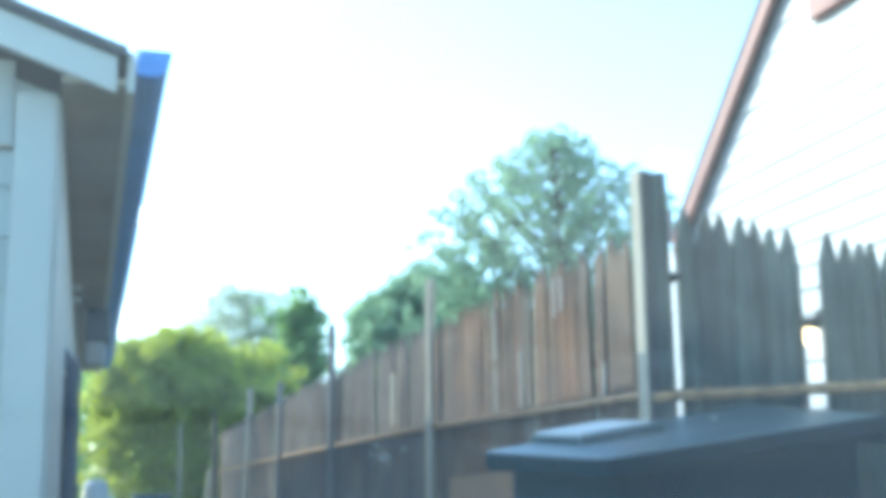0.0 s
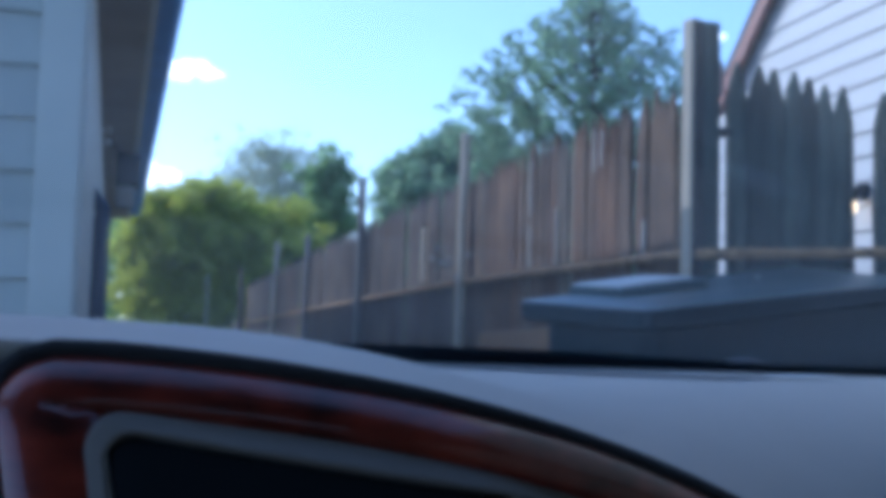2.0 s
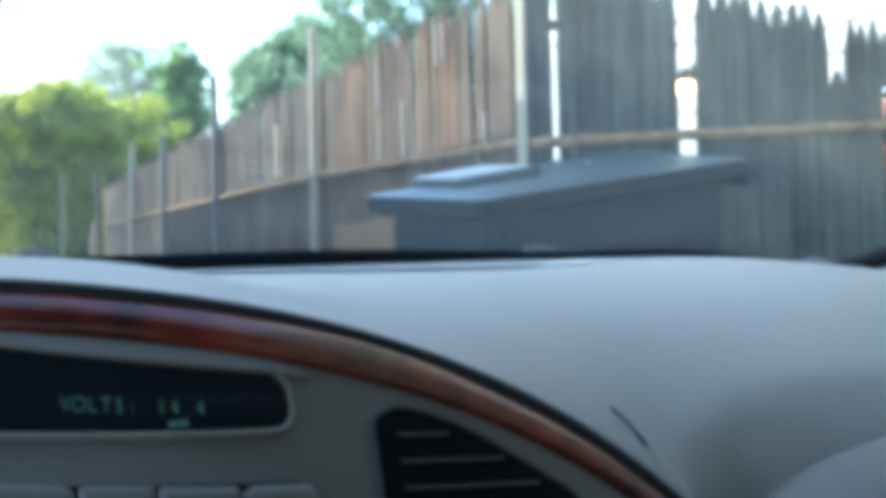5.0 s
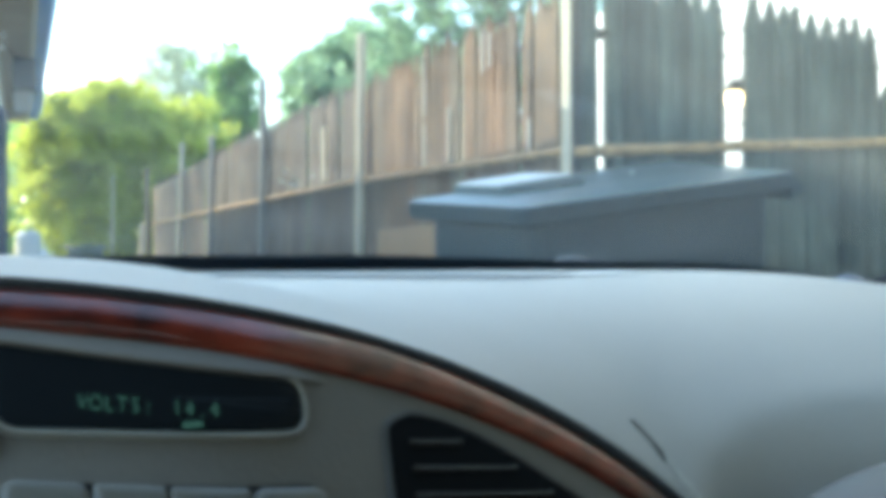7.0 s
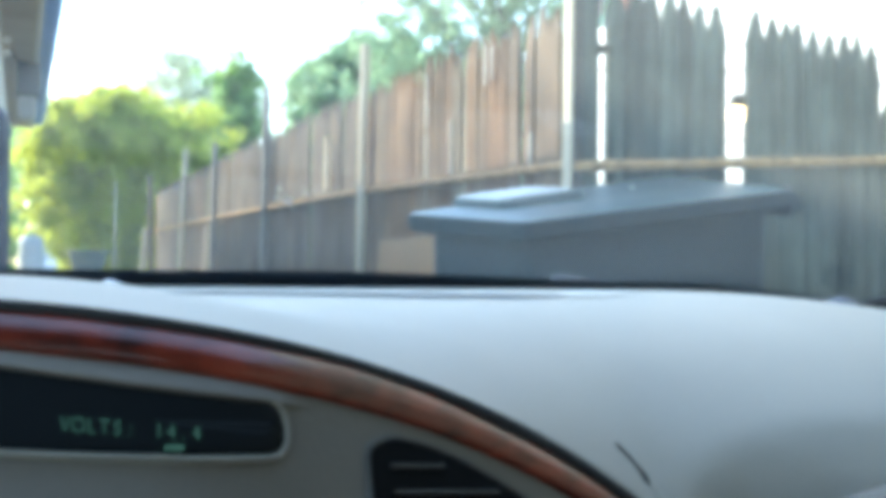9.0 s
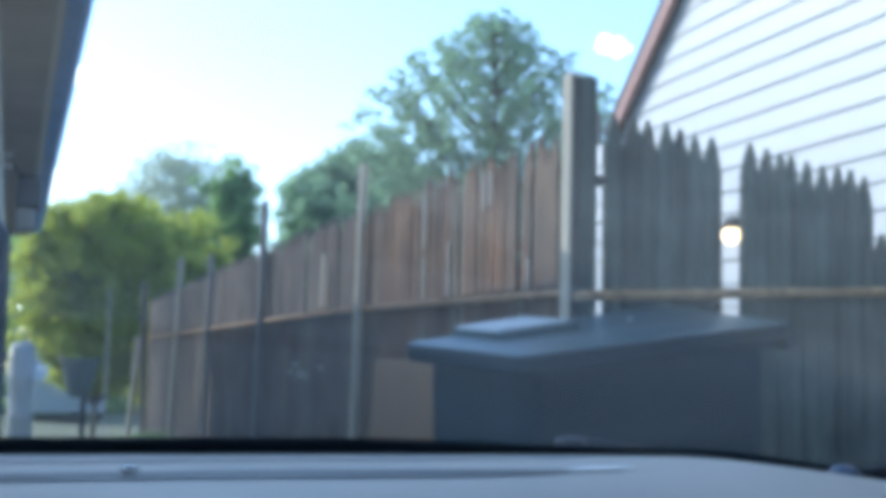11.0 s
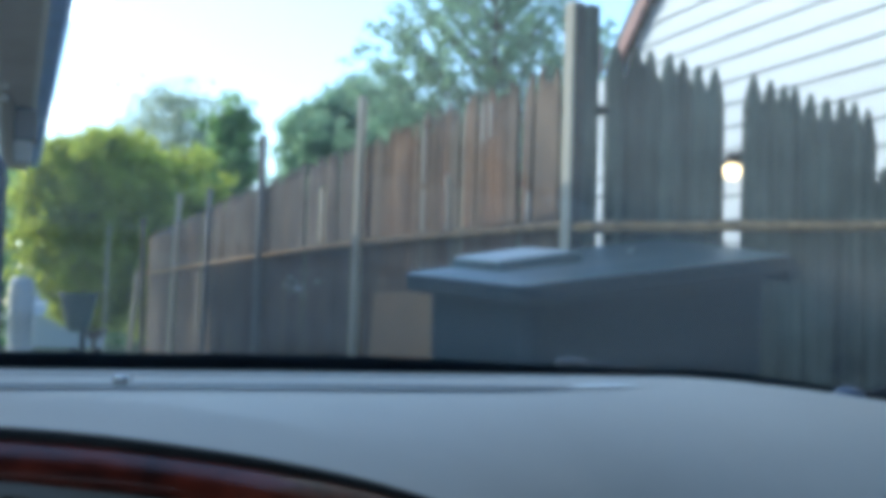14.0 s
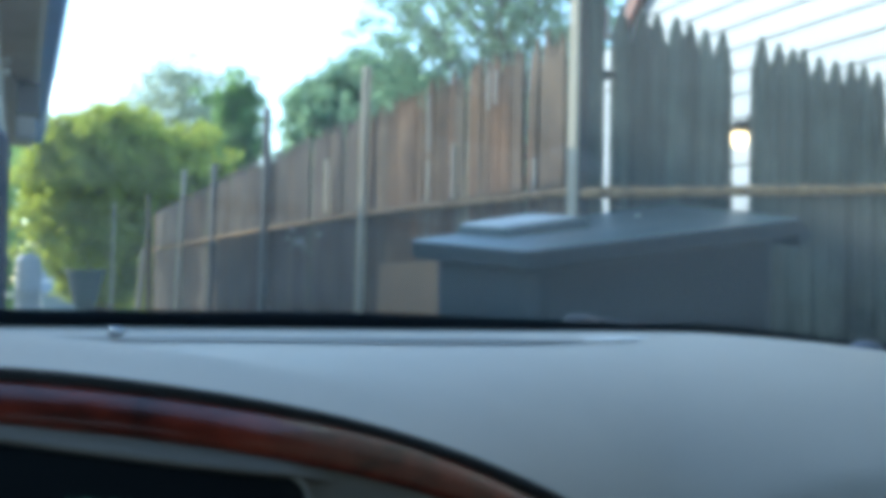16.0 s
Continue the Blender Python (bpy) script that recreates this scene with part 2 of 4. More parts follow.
def rod(bm, a, b, r0, r1=None, sides=10):
    a, b = Vector(a), Vector(b)
    d = b - a
    m = Matrix.Translation((a + b) / 2) @ d.to_track_quat("Z", "Y").to_matrix().to_4x4()
    bmesh.ops.create_cone(bm, cap_ends=True, segments=sides, radius1=r0, radius2=r0 if r1 is None else r1, depth=d.length, matrix=m)


def grid(bm, rows, close=False):
    """Skin rows of equally many points."""
    vs = [[bm.verts.new(p) for p in row] for row in rows]
    n = len(vs[0])
    for a, b in zip(vs, vs[1:]):
        for i in range(n if close else n - 1):
            j = (i + 1) % n
            bm.faces.new((a[i], a[j], b[j], b[i]))
    return vs


def mesh_of(name, bm, mat, smooth=False):
    bmesh.ops.recalc_face_normals(bm, faces=bm.faces)
    me = bpy.data.meshes.new(name)
    bm.to_mesh(me)
    bm.free()
    me.materials.append(mat)
    if smooth:
        me.polygons.foreach_set("use_smooth", [True] * len(me.polygons))
    return me


def part(name, bm, mat, parent=None, label="", smooth=False, at=None):
    ob = new(name, mesh_of(name, bm, mat, smooth))
    if parent:
        ob.parent = parent
    if at is not None:
        ob.matrix_basis = at
    return tagged(ob, label)


def share(name, me, parent, at):
    ob = new(name, me)
    ob.parent, ob.matrix_basis = parent, at
    return ob


def thing(name, label, category, group="", kind="", at=None):
    ob = new(name)
    if at is not None:
        ob.matrix_basis = at
    return tagged(ob, label, category, group, kind)


def lettering(name, text, size, mat, parent, at, label="", thin=0.0):
    cu = bpy.data.curves.new(name, "FONT")
    cu.body, cu.size, cu.space_character, cu.align_x, cu.align_y, cu.extrude = text, size, 1.12, "CENTER", "CENTER", 0.0002
    cu.offset = -thin
    tmp = new("letters", cu)
    me = bpy.data.meshes.new_from_object(tmp.evaluated_get(bpy.context.evaluated_depsgraph_get()))
    bpy.data.objects.remove(tmp)
    me.materials.clear()
    me.materials.append(mat)
    ob = share(name, me, parent, at)
    return tagged(ob, label)


# ---- ground ----
bm = bmesh.new()
R = 400
grid(bm, [[(x, y, GROUND + (0.03 * noise.noise((x * 0.4, y * 0.4, 0)) if abs(x) < 40 and -20 < y < 60 else 0)) for x in [-R, -60, -20] + [i * 0.5 for i in range(-20, 21)] + [20, 60, R]]
          for y in [-R, -60, -20, -8] + [i * 0.7 for i in range(-8, 45)] + [60, 120, R]])
tagged(part("ground", bm, GROUND_MAT, smooth=True), "bare dirt and patchy grass lane", "ground", kind="structure")


# ---- stockade fence ----
def picket_mesh(name, width, height, mat, seed, point=0.105, thin=0.6):
    """A half-round stockade picket with a whittled point. thin: how thick the point stays."""
    rnd = random.Random(seed)
    bm = bmesh.new()
    w, d = width / 2, 0.022
    prof = [(-w, 0), (-w * 0.75, -d * 0.7), (-w * 0.25, -d), (w * 0.25, -d * 0.95), (w * 0.75, -d * 0.65), (w, 0)]
    rows = []
    for z, k in ((0, 1), (height * 0.5, 1.0 + rnd.uniform(-0.04, 0.04)), (height - point, 1), (height - point * 0.48, 0.66), (height - point * 0.12, 0.3), (height, 0.1)):
        rows.append([(x * k + 0.004 * math.sin(seed + z * 3), y * (thin + (1 - thin) * k), z) for x, y in prof])
    vs = grid(bm, rows, close=True)
    bm.faces.new(vs[-1])
    return mesh_of(name, bm, mat)


PICKETS = {k: [picket_mesh("picket", 0.088, 1.86, m, s, *((0.105, 0.6) if k == "dark" else (0.11, 0.42))) for s in range(4)] for k, m in (("brown", WOOD_BROWN), ("tan", WOOD_TAN), ("rust", WOOD_RUST), ("grey", WOOD_GREY), ("dark", WOOD_DARK))}
rnd = random.Random(5)
FENCE_X, GATE_Y = 1.64, 3.53

side = thing("stockade_fence", "tall weathered stockade fence of pointed brown and grey pickets", "fence")
y = GATE_Y + 0.10
while y < 16.2:
    kind = rnd.choice(("brown", "brown", "brown", "rust", "rust", "tan")) if y < 6.1 + rnd.uniform(-0.2, 0.5) else rnd.choice(("grey", "grey", "grey", "brown"))
    top = 1.91 + 0.016 * (y - 3.6) + rnd.uniform(-0.028, 0.028)
    top = min(top, 2.005)
    w = 0.058
    me = rnd.choice(PICKETS[kind])
    share("picket", me, side, pose(FENCE_X + rnd.uniform(-0.006, 0.006), y, top - 1.86, rnd.uniform(-0.25, 0.25), rnd.uniform(-0.4, 0.4), -90 + rnd.uniform(-2.5, 2.5)) @ Matrix.Diagonal((0.72, 0.8, 1, 1)))
    y += w + (0.020 if rnd.random() < 0.09 else rnd.uniform(-0.004, 0.003))

# pale strips painted as daylight coming through narrow gaps in the fence
for y, z0, z1 in ((5.09, 1.46, 1.63), (5.09, 1.66, 1.88), (4.40, 1.74, 1.88), (4.33, 1.75, 1.87), (3.97, 1.42, 1.53), (4.78, 1.45, 1.66)):
    bm = bmesh.new()
    box(bm, (0, 0, (z1 - z0) / 2), (0.005, 0.013, z1 - z0), bevel=0.002, segments=1)
    part("batten", bm, SLIT_LIGHT, side, "pale strip painted as light between pickets", at=pose(FENCE_X - 0.030, y, z0, 0, 0, rnd.uniform(-3, 3)))

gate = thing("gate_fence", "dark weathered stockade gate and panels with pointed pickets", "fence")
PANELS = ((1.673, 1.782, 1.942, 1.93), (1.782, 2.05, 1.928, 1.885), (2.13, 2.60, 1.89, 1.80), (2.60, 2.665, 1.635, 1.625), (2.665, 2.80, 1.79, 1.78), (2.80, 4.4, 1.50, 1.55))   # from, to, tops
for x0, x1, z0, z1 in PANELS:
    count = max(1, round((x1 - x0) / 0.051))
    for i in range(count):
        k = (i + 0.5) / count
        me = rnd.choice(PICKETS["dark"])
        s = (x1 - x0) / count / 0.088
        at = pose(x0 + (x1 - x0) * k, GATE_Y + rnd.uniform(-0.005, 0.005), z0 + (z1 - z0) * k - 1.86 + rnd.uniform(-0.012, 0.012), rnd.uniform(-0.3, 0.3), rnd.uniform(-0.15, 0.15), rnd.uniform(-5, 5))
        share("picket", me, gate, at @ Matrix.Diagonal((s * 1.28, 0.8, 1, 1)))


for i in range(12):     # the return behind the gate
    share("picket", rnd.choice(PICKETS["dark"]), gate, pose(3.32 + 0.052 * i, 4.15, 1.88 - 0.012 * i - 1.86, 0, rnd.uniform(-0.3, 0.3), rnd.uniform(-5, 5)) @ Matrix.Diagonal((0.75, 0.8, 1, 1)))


# added dark board that continues the gate post's shaded side
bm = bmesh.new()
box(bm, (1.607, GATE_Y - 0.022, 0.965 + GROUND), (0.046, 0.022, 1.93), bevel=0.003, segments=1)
part("stile", bm, WOOD_DARK, gate, "dark board added for the gate post's shaded side")


def rail(points, radius, parent, label):
    """A half-round log rail with knots and bark."""
    bm = bmesh.new()
    rows = []
    pts = [Vector(p) for p in points]
    for a, b in zip(pts, pts[1:]):
        n = max(2, int((b - a).length / 0.06))
        across = (b - a).cross((0, 0, 1)).normalized()
        for i in range(n + (b is pts[-1])):
            p = a.lerp(b, i / n)
            r = radius * (1 + 0.22 * noise.noise(p * 9) + 0.1 * noise.noise(p * 40))
            rows.append([p + across * (math.cos(t) * r) + Vector((0, 0, math.sin(t) * r)) for t in [k * math.tau / 9 for k in range(9)]])
    vs = grid(bm, rows, close=True)
    bm.faces.new(vs[0])
    bm.faces.new(vs[-1])
    return part("rail", bm, WOOD_RAIL, parent, label, smooth=True)


rail([(FENCE_X - 0.045, 3.56, 1.400), (FENCE_X - 0.045, 6.0, 1.457), (FENCE_X - 0.045, 8.5, 1.487), (FENCE_X - 0.045, 10.9, 1.508), (FENCE_X - 0.045, 16.15, 1.538)], 0.0125, side, "bark-flecked half-round log rail")
rail([(1.535, 3.44, 1.380), (1.62, 3.44, 1.384), (2.06, 3.445, 1.408), (2.65, 3.45, 1.438), (4.4, 3.45, 1.50)], 0.015, gate, "bark-flecked half-round log rail")


def post(name, x, y, top, size, mat, lean=(0, 0), label="", category="post", turn=28):
    bm = bmesh.new()
    box(bm, (0, 0, (top - GROUND) / 2), (size, size, top - GROUND), bevel=0.006, segments=1)
    ob = tagged(part(name, bm, mat, at=pose(x, y, GROUND, *lean, turn)), label, category, "fence posts")
    return ob


gate_post = post("fence_post", 1.556, 3.53, 2.04, 0.046, WOOD_POST, (0, 0.3), "tall square pale gate post, one face painted dark as shade", turn=15)
# dark sheet added over the post's right face to paint its shaded side
bm = bmesh.new()
box(bm, (0.001, -0.028, 0.965), (0.044, 0.009, 1.93), bevel=0.003, segments=1)
part("face_board", bm, POST_SHADE, gate_post, "added dark sheet for the post's shaded face")
bm = bmesh.new()
box(bm, (1.640, GATE_Y + 0.012, 1.882), (0.040, 0.018, 0.096), bevel=0.004, segments=1)
part("gate_block", bm, PINK_WOOD, gate, "faded pinkish block at the top of the gate")
bm = bmesh.new()
box(bm, (1.643, GATE_Y - 0.005, 1.728), (0.030, 0.026, 0.030), bevel=0.006)
rod(bm, (1.630, GATE_Y - 0.02, 1.728), (1.668, GATE_Y - 0.024, 1.728), 0.005, 0.005, 8)
part("gate_latch", bm, BLACK_PLASTIC, gate, "small dark gate latch")
for y, top, size, mat, lean in ((6.0, 2.15, 0.040, WOOD_POST, 0.9), (8.48, 2.28, 0.042, WOOD_GREY_POST, 0.4), (10.87, 2.13, 0.04, WOOD_GREY_POST, 0.6), (13.28, 2.29, 0.042, WOOD_POST, 2.0), (15.9, 2.2, 0.045, WOOD_GREY, -1.5)):
    post("fence_post", FENCE_X - 0.075, y, top, size, mat, (0, lean), "slim weathered post proud of the fence top")


# plain board wall added out of view, to block light from the right-hand side
bm = bmesh.new()
box(bm, (2.3, -1.75, GROUND + 1.5), (0.05, 8.4, 3.0))
tagged(part("wall_side", bm, WOOD_DARK), "unseen added board wall that blocks light from the right", "wall", kind="structure")


# ---- houses ----
def siding_board(length, height, mat, name="siding_board", lip=0.016):
    """A lapped board along x: thick lower lip, thin top."""
    bm = bmesh.new()
    prof = [(0, 0), (0.001 - lip, 0.0), (-lip, 0.006), (-0.003, height), (0, height)]
    vs = grid(bm, [[(x, y, z) for y, z in prof] for x in (0, length)], close=True)
    for v in vs:
        bm.faces.new(v)
    return mesh_of(name, bm, mat)


def rake_at(y):
    return 3.42 - 0.86 * (y - 7.32)


WALL_X = 3.9
house = thing("white_house", "white vinyl-sided house with a red-brown rake board", "house")
RIDGE_Y, EAVE_Y = 4.0, 8.0
bm = bmesh.new()
prof = [(8.65, GROUND), (8.65, rake_at(EAVE_Y) - 0.03), (EAVE_Y, rake_at(EAVE_Y) - 0.03), (RIDGE_Y, rake_at(RIDGE_Y)), (2 * RIDGE_Y - EAVE_Y, rake_at(EAVE_Y)), (2 * RIDGE_Y - EAVE_Y, GROUND)]
vs = grid(bm, [[(x, y, z) for y, z in prof] for x in (WALL_X + 0.02, WALL_X + 7)], close=True)
for v in vs:
    bm.faces.new(v)
part("wall", bm, SIDING_WHITE, house)
step, z = 0.133, GROUND + 0.15
while z < rake_at(RIDGE_Y) - 0.1:
    far = min(8.65 if z + step < rake_at(EAVE_Y) else EAVE_Y, 7.32 + (3.42 - (z + step)) / 0.86) if z + step > rake_at(EAVE_Y) else 8.65
    near = 2 * RIDGE_Y - min(far, EAVE_Y)
    if far - near > 0.2:
        share("siding_board", siding_board(far - near, step + 0.004, SIDING_WHITE, lip=0.016), house, pose(WALL_X + 0.018, far, z, 0, 0, -90))
    z += step
for s in (1, -1):
    bm = bmesh.new()
    e, r = (EAVE_Y + 0.02, rake_at(EAVE_Y + 0.02)), (RIDGE_Y, rake_at(RIDGE_Y))
    ys = lambda v: v if s > 0 else 2 * RIDGE_Y - v
    vs = grid(bm, [[(x, ys(e[0]), e[1] - 0.10), (x, ys(e[0]), e[1] + 0.02), (x, ys(r[0]), r[1] + 0.02), (x, ys(r[0]), r[1] - 0.10)] for x in (WALL_X - 0.07, WALL_X - 0.03)], close=True)
    for v in vs:
        bm.faces.new(v)
    part("rake_board", bm, RAKE_RED, house, "red-brown painted rake board")
    bm = bmesh.new()
    vs = grid(bm, [[(x, ys(e[0] + 0.05), e[1] + 0.0), (x, ys(e[0] + 0.05), e[1] + 0.025), (x, ys(r[0]), r[1] + 0.05), (x, ys(r[0]), r[1] + 0.022)] for x in (WALL_X - 0.075, WALL_X + 7.2)], close=True)
    for v in vs:
        bm.faces.new(v)
    part("roof", bm, ROOFING, house, "grey shingle roof slope")
bm = bmesh.new()
box(bm, (WALL_X - 0.02, 6.0, 3.92), (0.06, 0.42, 0.42), bevel=0.01)
part("gable_vent", bm, RAKE_RED, house, "small red-brown gable vent")

lamp = thing("wall_lamp", "lit porch lamp with a dark cap on the white wall", "wall lamp")
LX, LY, LZ = WALL_X - 0.10, 6.36, 1.965
bm = bmesh.new()
bmesh.ops.create_uvsphere(bm, u_segments=16, v_segments=10, radius=0.048, matrix=pose(LX, LY, LZ))
part("bulb", bm, BULB, lamp, smooth=True)
bm = bmesh.new()
rod(bm, (LX, LY, LZ + 0.035), (LX, LY, LZ + 0.095), 0.058, 0.03, 14)
part("cap", bm, BLACK_PLASTIC, lamp)
bm = bmesh.new()
rod(bm, (LX, LY, LZ + 0.09), (WALL_X + 0.01, LY, LZ + 0.09), 0.014, 0.014, 8)
rod(bm, (WALL_X - 0.03, LY, LZ + 0.09), (WALL_X + 0.01, LY, LZ + 0.09), 0.05, 0.05, 14)
part("bracket", bm, BLACK_PLASTIC, lamp)

# the garage beside the lane
garage = thing("garage", "grey-sided garage with a pale corner board and dark blue gutter", "garage")
GX, GY0, GY1, EAVE_Z = -0.07, 4.20, 12.6, 2.365
SLOPE = 0.37
bm = bmesh.new()
W = 6.0
prof = [(GX, GROUND), (GX, EAVE_Z), (GX - W / 2, EAVE_Z + SLOPE * W / 2), (GX - W, EAVE_Z), (GX - W, GROUND)]
vs = grid(bm, [[(x, y, z) for x, z in prof] for y in (GY0, GY1)], close=True)
for v in vs:
    bm.faces.new(v)
part("wall", bm, SIDING_GREY, garage)
z, step = 0.196, 0.156
while z < EAVE_Z + SLOPE * W / 2 - 0.2:
    inset = max(0.0, (z + step - EAVE_Z) / SLOPE)
    length = W - 0.24 - 2 * inset
    if length > 0.3:
        share("siding_board", siding_board(length, step + 0.004, SIDING_GREY), garage, pose(GX - W + 0.12 + inset, GY0 - 0.002, z))
    z += step
bm = bmesh.new()
box(bm, (GX - 0.062, GY0 - 0.012, (EAVE_Z + GROUND) / 2), (0.125, 0.028, EAVE_Z - GROUND), bevel=0.004, segments=1)
part("corner_board", bm, TRIM_WHITE, garage, "off-white corner board")
bm = bmesh.new()
box(bm, (GX - W / 2, GY0 - 0.012, 2.33), (W - 0.26, 0.022, 0.27), bevel=0.003, segments=1)
part("frieze_board", bm, SIDING_GREY, garage, "flat painted board above the siding")
bm = bmesh.new()
box(bm, (GX - W / 2, GY0 - 0.016, 2.190), (W - 0.26, 0.034, 0.014), bevel=0.003, segments=1)
part("drip_edge", bm, SOFFIT, garage, "thin weathered drip edge")
bm = bmesh.new()
box(bm, (GX + 0.006, (GY0 + GY1) / 2, (EAVE_Z + GROUND) / 2), (0.012, GY1 - GY0 - 0.05, EAVE_Z - GROUND))
part("side_wall", bm, TRIM_WHITE, garage)
YN = GY0 - 0.16
bm = bmesh.new()
box(bm, (0.035, (YN + GY1) / 2, EAVE_Z + 0.01), (0.19, GY1 - YN - 0.02, 0.02))
part("soffit", bm, SOFFIT, garage, "stained brown-grey soffit")
bm = bmesh.new()
box(bm, (0.142, (YN + GY1) / 2, EAVE_Z + 0.04), (0.024, GY1 - YN, 0.13), bevel=0.003, segments=1)
part("fascia", bm, TRIM_WHITE, garage)
bm = bmesh.new()
prof = [(0.158, EAVE_Z + 0.035), (0.215, EAVE_Z + 0.03), (0.245, EAVE_Z + 0.05), (0.262, EAVE_Z + 0.11), (0.252, EAVE_Z + 0.11), (0.238, EAVE_Z + 0.06), (0.21, EAVE_Z + 0.042), (0.166, EAVE_Z + 0.045), (0.166, EAVE_Z + 0.11), (0.158, EAVE_Z + 0.11)]
gutter_end = [(0.158, EAVE_Z + 0.033), (0.217, EAVE_Z + 0.028), (0.247, EAVE_Z + 0.049), (0.264, EAVE_Z + 0.112), (0.158, EAVE_Z + 0.112)]
vs = grid(bm, [[(x, y, z) for x, z in prof] for y in (YN, GY1)], close=True)
for v in vs:
    bm.faces.new(v)
bmesh.ops.triangulate(bm, faces=[f for f in bm.faces if len(f.verts) > 4])
gutter = part("gutter", bm, GUTTER_BLUE, garage, "dark blue gutter with specks")
bm = bmesh.new()
for v in grid(bm, [[(x, y, z) for x, z in gutter_end] for y in (YN - 0.004, YN - 0.001)], close=True):
    bm.faces.new(v)
part("end_cap", bm, GUTTER_BLUE, gutter)
for s in (1, -1):
    bm = bmesh.new()
    cx = GX - W / 2
    e = (cx + s * (W / 2 + 0.17), EAVE_Z + 0.10 - 0.02)
    r = (cx, EAVE_Z + 0.10 + SLOPE * (W / 2 + 0.17) - 0.02)
    vs = grid(bm, [[(e[0], y, e[1] - 0.11), (e[0], y, e[1]), (r[0], y, r[1]), (r[0], y, r[1] - 0.11)] for y in (YN - 0.012, YN + 0.016)], close=True)
    for v in vs:
        bm.faces.new(v)
    part("rake_board", bm, TRIM_WHITE, garage, "off-white rake board")
    bm = bmesh.new()
    vs = grid(bm, [[(e[0] + s * 0.03, y, e[1] - 0.006), (e[0] + s * 0.03, y, e[1] + 0.03), (r[0], y, r[1] + 0.05), (r[0], y, r[1] + 0.004)] for y in (YN - 0.03, GY1 + 0.15)], close=True)
    for v in vs:
        bm.faces.new(v)
    part("roof", bm, ROOFING, garage, "grey shingle roof slope")


# ---- wheeled bin ----
def wheeled_bin(m, mat, lid_mat, label):
    """Front at -x, hinge at +x; origin below the near front corner of the lid."""
    b = thing("wheeled_bin", label, "bin", at=m)
    L, Wd = 0.91, 0.50
    top = lambda x, y=0.0: 1.094 + 0.114 * (x / L) + (0.072 + 0.055 * x / L) * y
    bm = bmesh.new()
    rows = []
    for k, inset, z in ((0, 0.10, 0.06), (0.4, 0.075, 0.45), (0.85, 0.045, 0.92), (1, 0.042, None)):
        r = 0.05
        row = []
        for cx, cy, a0 in ((L - inset - r, Wd - inset - r, 0), (inset + r, Wd - inset - r, 90), (inset + r, inset + r, 180), (L - inset - r, inset + r, 270)):
            for a in (0, 30, 60, 90):
                x, y = cx + r * math.cos(radians(a0 + a)), cy + r * math.sin(radians(a0 + a))
                row.append((x, y, z if z is not None else top(x, y) - 0.03))
        rows.append(row)
    vs = grid(bm, rows, close=True)
    bm.faces.new(vs[0])
    bm.faces.new(vs[-1])
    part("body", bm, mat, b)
    bm = bmesh.new()
    rows = []
    for inset, dz in ((0.010, -0.046), (0.002, -0.040), (0.0, -0.004), (0.002, -0.001)):
        r = max(0.010, 0.026 - inset * 0.1)
        row = []
        for cx, cy, a0 in ((L - inset - r, Wd - inset - r, 0), (inset + r, Wd - inset - r, 90), (inset + r, inset + r, 180), (L - inset - r, inset + r, 270)):
            for a in (0, 30, 60, 90):
                x, y = cx + r * math.cos(radians(a0 + a)), cy + r * math.sin(radians(a0 + a))
                row.append((x, y, top(x, y) + dz))
        rows.append(row)
    vs = grid(bm, rows, close=True)
    bm.faces.new(vs[0])
    bm.faces.new(vs[-1])
    lid = part("lid", bm, mat, b)
    # lid top over the dark rim, with the sky sheen put into its colour
    bm = bmesh.new()
    rows = []
    for inset, dz in ((0.003, -0.0012), (0.006, 0.001), (0.04, 0.005), (0.10, 0.009)):
        r = max(0.010, 0.026 - inset * 0.1)
        row = []
        for cx, cy, a0 in ((L - inset - r, Wd - inset - r, 0), (inset + r, Wd - inset - r, 90), (inset + r, inset + r, 180), (L - inset - r, inset + r, 270)):
            for a in (0, 30, 60, 90):
                x, y = cx + r * math.cos(radians(a0 + a)), cy + r * math.sin(radians(a0 + a))
                row.append((x, y, top(x, y) + dz))
        rows.append(row)
    vs = grid(bm, rows, close=True)
    bm.faces.new(vs[-1])
    part("lid_top", bm, lid_mat, lid, "lid top, painted paler for sky sheen")
    bm = bmesh.new()
    box(bm, (0.255, Wd * 0.70, top(0.255, Wd * 0.70) + 0.012), (0.27, 0.21, 0.034), (4, -8.8, 0), bevel=0.010)
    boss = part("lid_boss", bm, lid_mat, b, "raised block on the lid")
    # thin pale panel that paints the sky's glare on the boss
    bm = bmesh.new()
    box(bm, (0.240, Wd * 0.71, top(0.240, Wd * 0.71) + 0.030), (0.23, 0.18, 0.008), (4, -8.8, 0), bevel=0.003)
    part("boss_panel", bm, BIN_TOP, boss, "pale panel painted as sky glare")
    bm = bmesh.new()
    bmesh.ops.create_uvsphere(bm, u_segments=10, v_segments=6, radius=1, matrix=pose(0.60, 0.30, top(0.60, 0.30) + 0.012) @ Matrix.Diagonal((0.008, 0.008, 0.003, 1)))
    part("speck", bm, INK, b, "small white speck on the lid", smooth=True)
    bm = bmesh.new()
    rod(bm, (L + 0.02, 0.08, top(L) - 0.02), (L + 0.02, Wd - 0.08, top(L) - 0.02), 0.016, 0.016, 10)
    part("handle", bm, mat, b)
    bm = bmesh.new()
